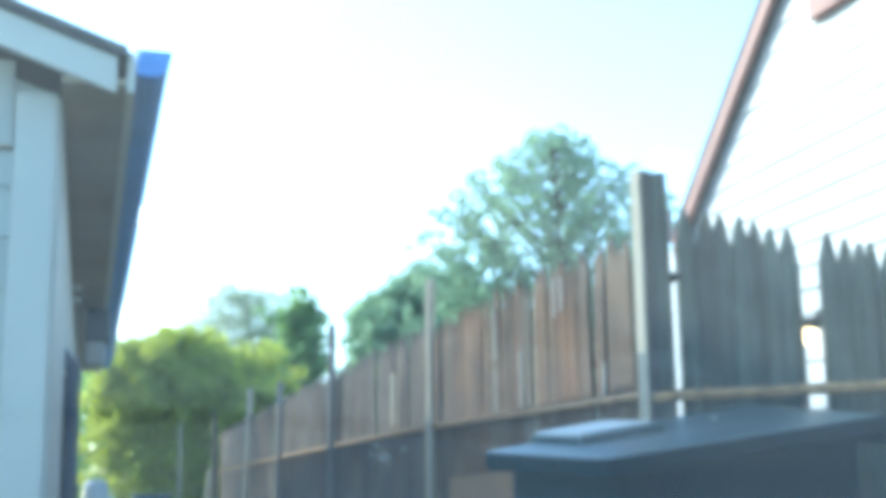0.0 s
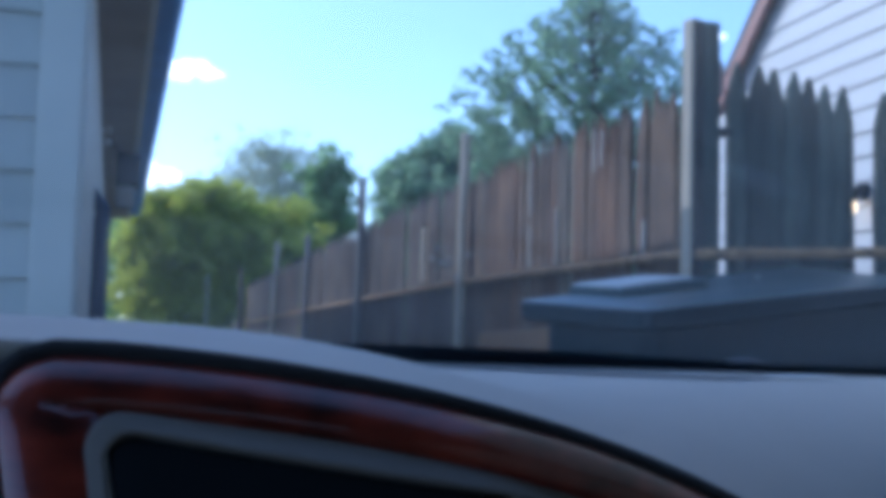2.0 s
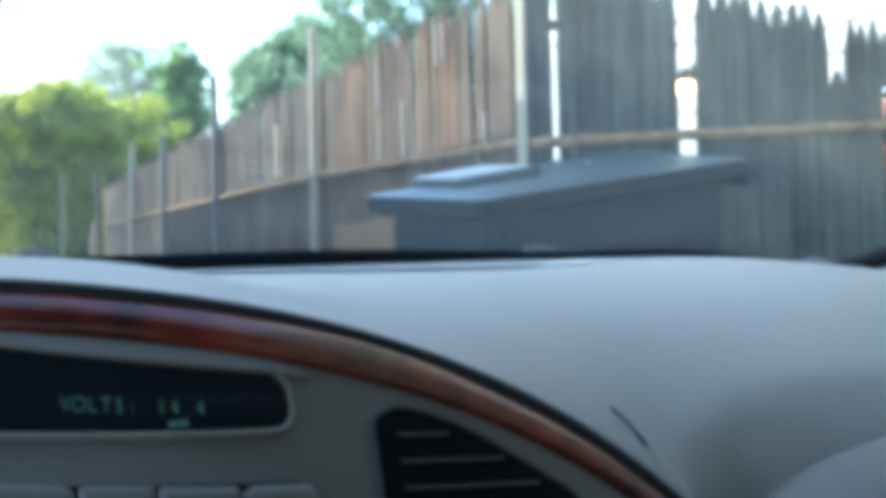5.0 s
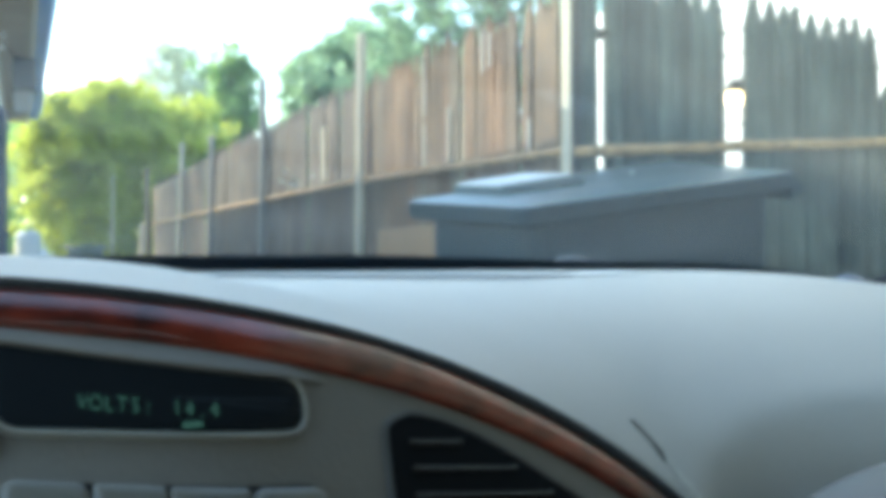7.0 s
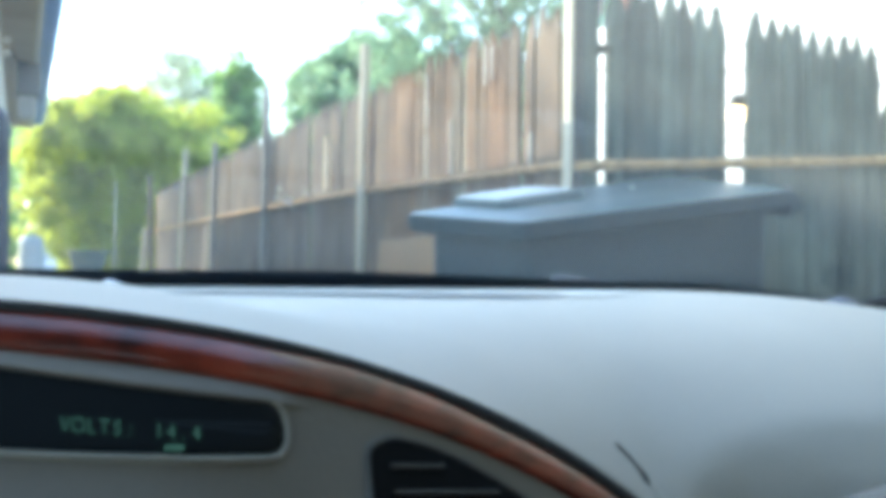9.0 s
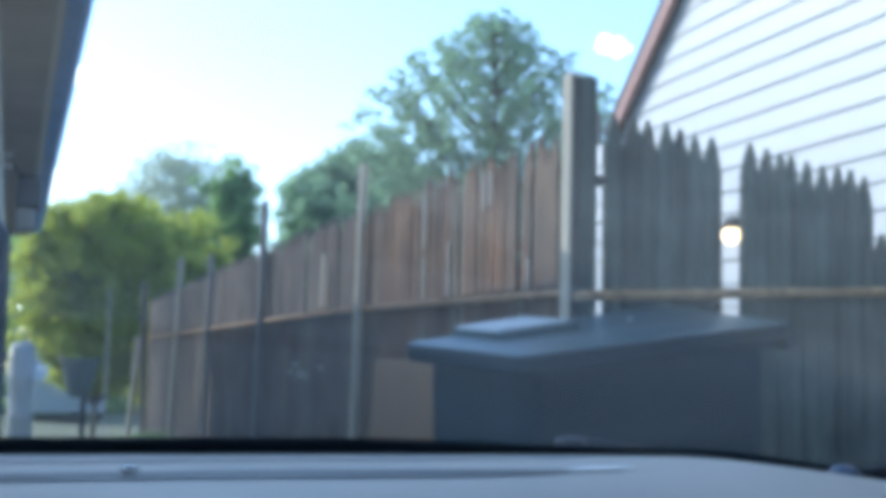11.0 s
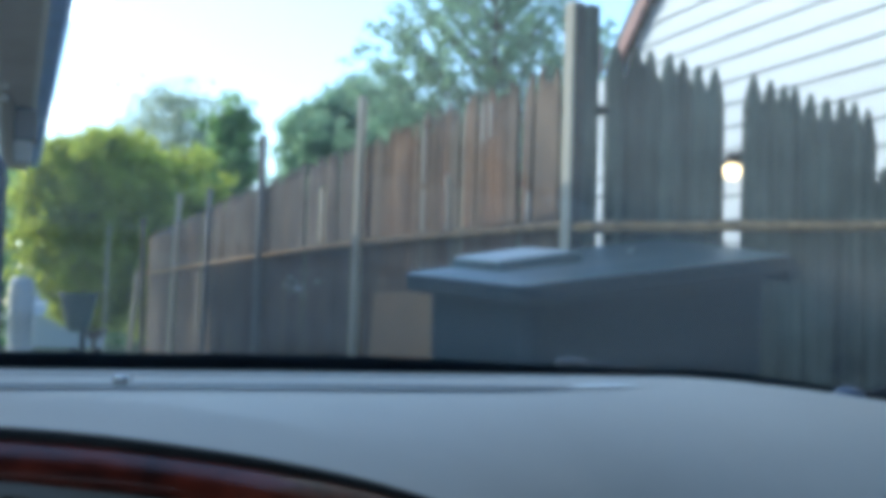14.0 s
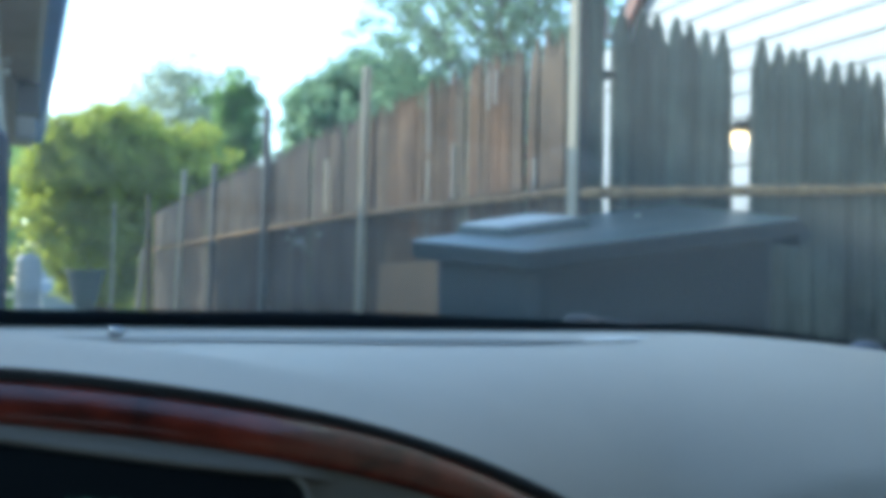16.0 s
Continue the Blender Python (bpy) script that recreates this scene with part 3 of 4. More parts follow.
    vs = grid(bm, [[(L - 0.01, y, top(L, y) - 0.004), (L + 0.012, y, top(L, y) - 0.012), (L + 0.042, y, top(L, y) - 0.045), (L + 0.030, y, top(L, y) - 0.056), (L - 0.01, y, top(L, y) - 0.075)] for y in (0.012, Wd - 0.012)], close=True)
    for v in vs:
        bm.faces.new(v)
    part("hinge_lip", bm, mat, b, "sloping lip over the hinge")
    for y in (0.05, Wd - 0.05):
        bm = bmesh.new()
        rod(bm, (L - 0.13, y - 0.03, 0.125), (L - 0.13, y + 0.03, 0.125), 0.125, 0.125, 20)
        part("wheel", bm, BLACK_PLASTIC, b)
    return b


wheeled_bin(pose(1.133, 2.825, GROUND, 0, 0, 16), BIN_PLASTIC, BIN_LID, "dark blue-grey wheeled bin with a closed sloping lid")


# ---- trees and shrubs ----
def tree(name, label, x, y, outline, leaf, limbs=60, leaves=60, size=0.04, spread=0.085, trunk=0.10, seed=1, bark=None, squash=0.8, reach=(0.62, 1.0), fill=0):
    """A tapered trunk, rising limbs and twigs, and leaves in small clumps along them. outline: (height, radius) of the crown."""
    rnd = random.Random(seed)
    t = thing(name, label, "shrub" if name == "shrub" else "tree", at=pose(x, y, GROUND))
    zs, rs = [p[0] for p in outline], [p[1] for p in outline]
    low, high = zs[0], zs[-1]
    bm = bmesh.new()
    rod(bm, (0, 0, -0.05), (0.02, 0, low), trunk, trunk * 0.7, 8)
    rod(bm, (0.02, 0, low), (0, 0, high - 0.12), trunk * 0.7, trunk * 0.08, 7)
    spots = [Vector((rnd.gauss(0, 0.04), rnd.gauss(0, 0.04), high - 0.10 - 0.16 * i)) for i in range(4)]
    for i in range(limbs):
        z = low + (high - low) * (i + rnd.random()) / limbs
        a = i * 2.39996 + rnd.uniform(-0.35, 0.35)
        r = float(np.interp(z, zs, rs)) * rnd.uniform(*reach)
        tip = Vector((r * math.cos(a), r * math.sin(a) * squash, z))
        root = Vector((0, 0, max(low * 0.55, z - r * rnd.uniform(0.55, 1.1) - 0.1)))
        bend = root.lerp(tip, 0.5) + Vector((0, 0, -0.06 * r))
        rod(bm, root, bend, trunk * 0.22, trunk * 0.13, 5)
        rod(bm, bend, tip, trunk * 0.13, trunk * 0.03, 4)
        n = max(2, int(r / (spread * 1.7)))
        for k in range(n):
            p = bend.lerp(tip, (k + 0.6 + 0.4 * rnd.random()) / n) if k else bend.lerp(tip, 0.2)
            side = Vector((rnd.gauss(0, 1), rnd.gauss(0, 1), rnd.gauss(0.2, 0.6))) * spread * 1.3
            if k % 2:
                rod(bm, p, p + side, trunk * 0.05, trunk * 0.02, 3)
                p = p + side
            spots.append(p)
    for i in range(fill):       # leafy twigs inside the crown
        z, a = low + (high - low) * 0.97 * rnd.random() ** 0.8, rnd.uniform(0, math.tau)
        r = float(np.interp(z, zs, rs)) * 0.92 * math.sqrt(rnd.random())
        spots.append(Vector((r * math.cos(a), r * math.sin(a) * squash, z)))
    part("trunk", bm, bark or BARK, t)
    g = np.random.default_rng(seed)
    cs = np.repeat(np.array([tuple(p) for p in spots]), leaves, 0)
    n = len(cs)
    d = g.normal(size=(n, 3))
    d *= spread * g.uniform(0.1, 1.25, (n, 1)) / np.linalg.norm(d, axis=1)[:, None]
    c = cs + d * np.array([1, 1, 0.8])
    u = g.normal(size=(n, 3))
    u /= np.linalg.norm(u, axis=1)[:, None]
    w = np.cross(u, g.normal(size=(n, 3)))
    w /= np.linalg.norm(w, axis=1)[:, None]
    s = size * g.uniform(0.6, 1.3, (n, 1))
    v = np.stack([c - u * s, c + w * s * 0.45, c + u * s, c - w * s * 0.45], 1).reshape(-1, 3)
    me = bpy.data.meshes.new("crown")
    me.from_pydata(v.tolist(), [], np.arange(n * 4).reshape(-1, 4).tolist())
    me.materials.append(leaf)
    ob = new("crown", me)
    ob.parent = t
    return t


tree("tree", "tall broad-leaved tree with an airy green crown behind the fence", 4.88, 13.0, ((1.9, 1.3), (2.7, 1.75), (3.4, 1.86), (3.85, 1.72), (4.15, 1.42), (4.45, 1.05), (4.75, 0.62), (5.0, 0.22)), LEAF_DARK, 330, 18, 0.031, 0.072, 0.07, 3, reach=(0.55, 1.0), fill=300)
tree("tree", "round mid-green tree behind the fence", 4.80, 18.0, ((1.4, 1.1), (2.4, 1.35), (3.4, 1.38), (3.75, 1.25), (4.0, 1.0), (4.2, 0.6), (4.3, 0.3)), LEAF_DARK, 260, 50, 0.05, 0.14, 0.10, 5, reach=(0.75, 0.95), fill=420)
tree("tree", "small dark green tree at the end of the lane", 3.50, 22.0, ((1.8, 0.6), (3.0, 0.70), (3.5, 0.66), (3.9, 0.50), (4.2, 0.34), (4.48, 0.10)), LEAF_GREEN, 130, 45, 0.05, 0.15, 0.07, 8, reach=(0.4, 1.1), fill=110)
tree("tree", "thin grey-green tree with see-through crown", 3.05, 26.0, ((2.4, 0.9), (3.6, 1.4), (4.5, 1.48), (4.9, 1.28), (5.15, 0.95), (5.35, 0.5)), LEAF_GREY, 320, 20, 0.042, 0.22, 0.07, 9, bark=BARK_PALE, reach=(0.7, 1.0), fill=260)
tree("shrub", "lime-green spreading shrub at the end of the lane", 1.15, 18.5, ((1.0, 0.6), (1.6, 1.0), (2.5, 1.15), (2.9, 1.02), (3.15, 0.78), (3.36, 0.35)), LEAF_LIME, 260, 60, 0.05, 0.15, 0.04, 12, reach=(0.6, 1.0), fill=300)
tree("shrub", "lime-green spreading shrub beside the far fence", 2.15, 19.5, ((0.8, 0.6), (1.8, 0.85), (2.8, 0.9), (3.1, 0.75), (3.32, 0.35)), LEAF_LIME, 190, 60, 0.05, 0.15, 0.04, 13, reach=(0.6, 1.0), fill=240)
# added out of view, only to throw shade on the far fence
tree("tree", "unseen leafy tree added behind the garage to shade the lane", -2.4, 17.2, ((0.8, 1.2), (2.0, 1.8), (4.0, 1.8), (4.8, 1.3), (5.2, 0.4)), LEAF_GREEN, 120, 70, 0.08, 0.24, 0.14, 21, reach=(0.3, 1.0))

# far woods behind the lane
g = np.random.default_rng(31)
n = 60000
cx, cy = g.uniform(-14, 26, n), g.uniform(33, 38, n)
tops = 2.3 + 0.7 * np.sin(cx * 0.9) + 0.5 * np.sin(cx * 2.3 + 1) + 2.4 * np.exp(-((cx / 1.8) ** 2))
c = np.stack([cx, cy, GROUND + g.uniform(0, 1, n) ** 0.7 * tops], 1)
u, w = g.normal(size=(n, 3)), g.normal(size=(n, 3))
u /= np.linalg.norm(u, axis=1)[:, None]
w = np.cross(u, w)
w /= np.linalg.norm(w, axis=1)[:, None]
s = g.uniform(0.08, 0.2, (n, 1))
me = bpy.data.meshes.new("far_woods")
me.from_pydata(np.stack([c - u * s, c + w * s * 0.5, c + u * s, c - w * s * 0.5], 1).reshape(-1, 3).tolist(), [], np.arange(n * 4).reshape(-1, 4).tolist())
me.materials.append(LEAF_GREEN)
tagged(new("far_woods", me), "green hedge and woods beyond the lane", "woods", kind="stuff")


# ---- the car from inside ----
car = thing("car", "grey car interior with burl wood trim, seen from the driver's side", "car")
MID = 0.28                       # the car's middle line
TILT = math.tan(radians(25))


def face_y(x):
    return 0.712 + 0.3 * (math.sqrt((x - 0.15) ** 2 + 0.0016) + (x - 0.15))


def on_face(x, z, out=0.0):
    """A place on the leaning, wrapped instrument face; out: towards the driver."""
    dx = (face_y(x + 0.001) - face_y(x - 0.001)) / 0.002
    n = Vector((dx, -1.0, TILT)).normalized()
    return Vector((x, face_y(x) + (z - 1.01) * TILT, z)) + n * out


def face_frame(x, z, out=0.0, turn=0.0):
    dx = (face_y(x + 0.001) - face_y(x - 0.001)) / 0.002
    n = Vector((dx, -1.0, TILT)).normalized()
    u = Vector((1, dx, 0)).normalized()
    v = n.cross(u)
    m = Matrix((u, v, n)).transposed().to_4x4()
    return Matrix.Translation(on_face(x, z, out)) @ m @ pose(0, 0, 0, 0, 0, turn)


def brow(x):
    """Height of the groove between pad and wood."""
    x = max(x, 0.0)
    return 1.068 - 0.66 * x * x - 2.2 * x ** 6


def glass_y(x):
    return 1.395 - 0.16 * (x - MID) ** 2


def smooth01(t):
    t = min(1.0, max(0.0, t))
    return t * t * (3 - 2 * t)


def pad_rear(x):
    gap = 0.0005 + 0.0030 * smooth01((x - 0.08) / 0.20)
    if x <= 0.455:
        return on_face(x, brow(x) + gap, -0.002)
    k = 0.055 * (1 - math.exp(-(x - 0.455) / 0.055))
    p = on_face(0.455, brow(0.455) + gap, -0.002)
    return Vector((x, p.y + 0.4 * k, p.z - 0.85 * k))


def pad(x, v):
    r = pad_rear(x)
    v = min(1.0, max(0.0, v))
    zf = 1.066 - 0.03 * smooth01((x - 0.70) / 0.35)
    y = r.y + (glass_y(x) - r.y) * v
    z = r.z + (zf - r.z) * (1 - (1 - v) ** 4.0)
    roll = 0.185 * (1 - math.exp(-(x - 0.475) / 0.055)) if x > 0.476 else 0.0     # rolls down behind the glove box
    if v < roll:
        z -= 4.0 * (1 - v / roll) ** 3 * smooth01((x - 0.476) / 0.03)
    z += 0.014 * math.exp(-((v - 0.14) / 0.10) ** 2) * (1 - smooth01((x - 0.08) / 0.22))
    return Vector((x, y, z))


def pad_z(x, y):
    r = pad_rear(x).y
    return pad(x, (y - r) / (glass_y(x) - r)).z


bm = bmesh.new()
xs = [MID - 0.74 + 1.50 * i / 84 for i in range(85)]
rows = []
for x in xs:
    r = pad_rear(x)
    row = [r + Vector((0, 0.05, -0.30)), r + Vector((0, 0.012, -0.035)), r + Vector((0, 0.003, -0.008))] if x > 0.46 else [r + Vector((0, 0.05, -0.03)), r + Vector((0, 0.02, -0.015)), r + Vector((0, 0.004, -0.004))]
    row += [pad(x, v) for v in [i / 36 for i in range(37)]]
    rows.append(row)
grid(bm, rows)
dash_pad = part("dash_pad", bm, DASH, car, "pale blue-grey grained dash pad", smooth=True)

# face behind the wood, the driver's side and the panel itself
bm = bmesh.new()
grid(bm, [[on_face(x, 0.55 + (brow(x) - 0.002 - 0.55) * k / 14, -0.006) for k in range(15)] for x in [MID - 0.86 + 1.035 * i / 44 for i in range(45)]])
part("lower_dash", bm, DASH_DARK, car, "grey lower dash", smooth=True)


def left_x(z):
    return 0.026 + (1.02 - z) * 0.30


bm = bmesh.new()
rows = []
for i in range(49):
    k = i / 48
    row = []
    for j in range(19):
        zt = j / 18
        x = left_x(1.0) + (0.452 - left_x(1.0)) * k
        z1 = brow(x) - 0.012
        row.append(on_face(x, 0.70 + (z1 - 0.70) * zt, 0.0))
    rows.append(row)
grid(bm, rows)
panel = part("instrument_panel", bm, PANEL_GREY, car, "satin grey centre panel", smooth=True)


def trim_path(shift):
    """The frame of the panel: up its slanted side, round the corner, along the brow and down again."""
    pts = []
    for i in range(14):
        z = 0.78 + 0.262 * i / 13
        pts.append(Vector((0.0252 + (1.033 - z) * 0.22, z)))
    for a in (165, 150, 135, 120, 105):
        pts.append(Vector((0.0305, 1.0450)) + Vector((math.cos(radians(a)), math.sin(radians(a)))) * 0.0098)
    for i in range(1, 49):
        x = 0.031 + 0.424 * (i / 48) ** 0.9
        pts.append(Vector((x, brow(x) - 0.0125)))
    for i in range(1, 8):
        pts.append(Vector((0.455 + 0.012 * i / 7, pts[-1].y - 0.02)))
    out = []
    for i, p in enumerate(pts):
        d = (pts[min(i + 1, len(pts) - 1)] - pts[max(i - 1, 0)]).normalized()
        out.append((p + Vector((-d.y, d.x)) * shift, Vector((-d.y, d.x))))
    return out


def strip(shift, prof, flatter=None, spread=0.0):
    """A moulding along the frame; flatter: the heights of its profile towards the passenger's end; spread: how much wider it gets there."""
    bm = bmesh.new()
    rows = []
    for i, (p, n) in enumerate(trim_path(shift)):
        k = 1.0 + 1.6 * smooth01((p.y - 0.99) / 0.045) if i < 14 else max(1.0, 2.6 - 0.4 * (i - 13))     # the side leg is wider
        w = 0.55 * smooth01((i - 22) / 18) * (1 - 1.6 * smooth01((i - 38) / 14))
        heights = [o if not flatter else o + (f - o) * w for (a, o), f in zip(prof, flatter or [0] * len(prof))]
        wider = spread * smooth01((i - 24) / 20)
        places = [a * k if a < 0 else a + wider for a, _ in prof]
        rows.append([on_face(p.x + n.x * a, p.y + n.y * a, o) for a, o in zip(places, heights)])
    grid(bm, rows)
    return bm


part("wood_trim", strip(0.0034, [(-0.0098, -0.001), (-0.0094, 0.0016), (-0.0082, 0.0030), (-0.006, 0.0039), (-0.003, 0.0042), (0.0, 0.0037), (0.003, 0.0026), (0.006, 0.0006), (0.0090, -0.0022), (0.0114, -0.0056), (0.0126, -0.0095)], (-0.001, 0.0012, 0.0024, 0.0031, 0.0034, 0.0032, 0.0028, 0.0022, 0.0012, -0.0010, -0.0040)), BURL, car, "glossy red burl wood trim", smooth=True)
part("groove", strip(0.0148, [(-0.003, -0.002), (-0.001, 0.0004), (0.0016, 0.0005), (0.0030, -0.004)], spread=0.001), RUBBER, car, "black rubber groove", smooth=True)


def rounded(corners, r, n=5):
    """A rounded polygon as (x, z) points."""
    out = []
    k = len(corners)
    for i in range(k):
        p, a, b = Vector(corners[i]), Vector(corners[i - 1]), Vector(corners[(i + 1) % k])
        u, v = (a - p).normalized(), (b - p).normalized()
        for j in range(n + 1):
            t = j / n
            out.append(p + u * r * (1 - t) ** 2 + v * r * t ** 2)
        q = b - v * r
        out += [(p + v * r).lerp(q, j / 16) for j in range(1, 16)]
    return out


def grown(pts, d):
    c = sum(pts, Vector((0, 0))) / len(pts)
    out = []
    for i, p in enumerate(pts):
        t = (pts[(i + 1) % len(pts)] - pts[i - 1]).normalized()
        n = Vector((t.y, -t.x))
        out.append(p + n * (d if n.dot(p - c) > 0 else -d))
    return out


def plate(layers, cap=True, lift=0.0016):
    """Rings of (outline, out) skinned, the last one closed."""
    bm = bmesh.new()
    rows = [[on_face(p.x, p.y, o + lift) for p in pts] for pts, o in layers]
    vs = grid(bm, rows, close=True)
    if cap:
        pts, o = layers[-1]
        mid = sum(pts, Vector((0, 0))) / len(pts)
        ring = vs[-1]
        for k in (0.85, 0.7, 0.55, 0.4, 0.25, 0.1):
            inner = [bm.verts.new(on_face(mid.x + (p.x - mid.x) * k, mid.y + (p.y - mid.y) * k, o + lift)) for p in pts]
            for i in range(len(ring)):
                j = (i + 1) % len(ring)
                bm.faces.new((ring[i], ring[j], inner[j], inner[i]))
            ring = inner
        bm.faces.new(ring)
    return bm


def figures(text, x, z, label, pitch=0.0054):
    """Evenly spaced thin display figures, the first one centred at x."""
    bm = bmesh.new()
    for i, c in enumerate(text):
        tmp = lettering("letter", c, 0.0098, VFD, None, Matrix.Identity(4), thin=0.00008)
        me = tmp.data
        me.transform(face_frame(x + i * pitch, z - 0.105 * i * pitch, 0.0036, -5) @ Matrix.Diagonal((0.80, 1, 1, 1)))
        bm.from_mesh(me)
        bpy.data.objects.remove(tmp)
    return part("display_text", bm, VFD, display, label)


scr = rounded([(0.044, 1.0425), (0.1815, 1.0205), (0.1825, 0.9980), (0.050, 1.0075)], 0.0100)
part("display_bezel", plate([(grown(scr, 0.0028), -0.002), (grown(scr, 0.0022), 0.0014), (grown(scr, 0.0012), 0.0022), (scr, 0.0006)], cap=False), BEZEL, car, "champagne display bezel", smooth=True)
def hood_edge(t, wide):
    """The display's edge (wide 0) or the hood's outer edge (wide 1): up the side, round the corner, along the top."""
    side, turn = 0.0445 - 0.0062 * wide, 0.009 + 0.003 * wide
    top = lambda x: (1.0422 - 0.160 * (x - 0.044)) * (1 - wide) + (brow(x) - 0.0184) * wide
    zc = top(side + turn) - turn
    if t < 0.2:
        return Vector((side + 0.16 * (zc - 0.9975) * (1 - t / 0.2), 0.9975 + (zc - 0.9975) * t / 0.2))
    if t < 0.4:
        a = math.pi - math.pi / 2 * (t - 0.2) / 0.2
        return Vector((side + turn + turn * math.cos(a), zc + turn * math.sin(a)))
    x = side + turn + (0.215 - side - turn) * (t - 0.4) / 0.6
    return Vector((x, top(x)))


bm = bmesh.new()
rows = []
for i in range(61):
    inner, outer = hood_edge(i / 60, 0), hood_edge(i / 60, 1)
    k = 1 - smooth01((inner.x - 0.168) / 0.042)
    lift = 0.0030 * (1 - smooth01((i / 60 - 0.3) / 0.25))     # stands on the wood at the side
    row = [(outer, -0.0012)]
    row += [(outer.lerp(inner, a), o + lift * (1 - a)) for a, o in ((0.0, 0.0002), (0.06, 0.0009), (0.25, 0.0016), (0.5, 0.0027), (0.75, 0.0039), (0.93, 0.0047), (1.0, 0.0044), (1.02, 0.001))]
    rows.append([on_face(p.x, p.y, -0.0009 + (o + 0.0009) * k) for p, o in row])
grid(bm, rows)
part("display_hood", bm, PANEL_GREY, car, "satin grey hood sloping down to the display", smooth=True)
display = part("display", plate([(scr, 0.0), (grown(scr, -0.002), 0.0014)]), SCREEN, car, "dark display with green figures", smooth=True)
figures("VOLTS:", 0.0845, 1.0156, "green figures reading VOLTS")
figures("14.4", 0.1235, 1.0115, "green figures reading 14.4")
bm = bmesh.new()
for i in range(4):
    bmesh.ops.create_cube(bm, size=1, matrix=face_frame(0.1265 + i * 0.0022, 1.0045, 0.0036, -4) @ Matrix.Diagonal((0.0017, 0.0028, 0.0003, 1)))
part("display_mark", bm, VFD, display, "small green bars under the figures")

EDGES = (0.0515, 0.0870, 0.1180, 0.1525, 0.188)
back = rounded([(EDGES[0] - 0.003, 0.988), (EDGES[-1] + 0.003, 0.9755), (EDGES[-1] + 0.003, 0.949), (EDGES[0] - 0.003, 0.9615)], 0.012)
part("button_recess", plate([(back, -0.001), (grown(back, -0.001), 0.0008)]), BLACK_PLASTIC, car)
for i in range(4):
    x0, x1 = EDGES[i] + 0.0004, EDGES[i + 1] - 0.0004
    zt = lambda x: 0.9875 - 0.105 * (x - 0.05)
    quad = [(x0, zt(x0)), (x1, zt(x1)), (x1, zt(x1) - 0.0225), (x0, zt(x0) - 0.0225)]
    o = rounded(quad, 0.007 if i in (0, 3) else 0.0028)
    btn = part("button", plate([(o, 0.0), (o, 0.0038), (grown(o, -0.0006), 0.0052), (grown(o, -0.0018), 0.0062), (grown(o, -0.0034), 0.0066)]), BUTTON, car, "grey push button", smooth=True)
    xm = (x0 + x1) / 2
    if i == 0:
        lettering("button_text", "ON / OFF", 0.0036, INK, btn, face_frame(xm + 0.003, zt(xm) - 0.0115, 0.0088, -5), "pale lettering ON / OFF", -0.00028)
    elif i < 3:
        lettering("button_text", "SELECT", 0.0039, INK if i == 2 else INK_WORN, btn, face_frame(xm - 0.004, zt(xm) - 0.0112, 0.0088, -5), "pale lettering SELECT", -0.00022)
        bm = bmesh.new()
        m = face_frame(xm + 0.0070, zt(xm) - 0.0122, 0.0088, -5 if i == 1 else -95)
        bm.faces.new([bm.verts.new(m @ Vector(p)) for p in ((-0.0012, -0.0017, 0), (0.0019, 0, 0), (-0.0012, 0.0017, 0))])
        part("button_arrow", bm, INK, btn, "pale arrow")
    else:
        bm = bmesh.new()
        bmesh.ops.create_cube(bm, size=1, matrix=face_frame(xm - 0.003, zt(xm) - 0.0125, 0.0088, -5) @ Matrix.Diagonal((0.012, 0.0024, 0.0003, 1)))
        part("button_mark", bm, INK_WORN, btn, "worn lettering bar")

# vent: a flat plate, its shaded depth painted black
vo = rounded([(0.2275, 0.9965), (0.243, 1.0000), (0.262, 0.9945), (0.283, 0.9855), (0.305, 0.9735), (0.327, 0.960), (0.357, 0.941), (0.376, 0.915), (0.385, 0.86), (0.225, 0.86)], 0.0055, 4)
vent = part("air_vent", plate([(vo, 0.0), (grown(vo, -0.001), 0.0010)]), VENT_BLACK, car, "black air vent with grey slats")
bm_rim = plate([(grown(vo, 0.0025), -0.001), (grown(vo, 0.0012), 0.0012), (vo, 0.0005)], cap=False)
part("vent_rim", bm_rim, DASH_DARK, vent, smooth=True)
for i, (z, x1) in enumerate(((0.9870, 0.270), (0.9750, 0.305), (0.9630, 0.328), (0.9510, 0.346), (0.9390, 0.354), (0.9270, 0.360), (0.9150, 0.364))):
    x0 = 0.2385
    drop = 0.12 + 0.008 * i
    bm = bmesh.new()
    grid(bm, [[on_face(x0 + (x1 - x0) * k / 10, z + dz - drop * (x1 - x0) * k / 10, o) for dz, o in ((0.0005, 0.0024), (0.0005, 0.0038), (0, 0.0043), (-0.0007, 0.0040), (-0.0007, 0.0024))] for k in range(11)])
    part("slat", bm, DASH_DARK, vent)
    bm = bmesh.new()
    bmesh.ops.create_uvsphere(bm, u_segments=8, v_segments=6, radius=0.0014, matrix=Matrix.Translation(on_face(x1, z - drop * (x1 - x0), 0.0036)))
    part("slat_end", bm, DASH_DARK, vent)

# passenger's side: bulging lower panel
sg = lambda v, e: math.copysign(abs(v) ** e, v)


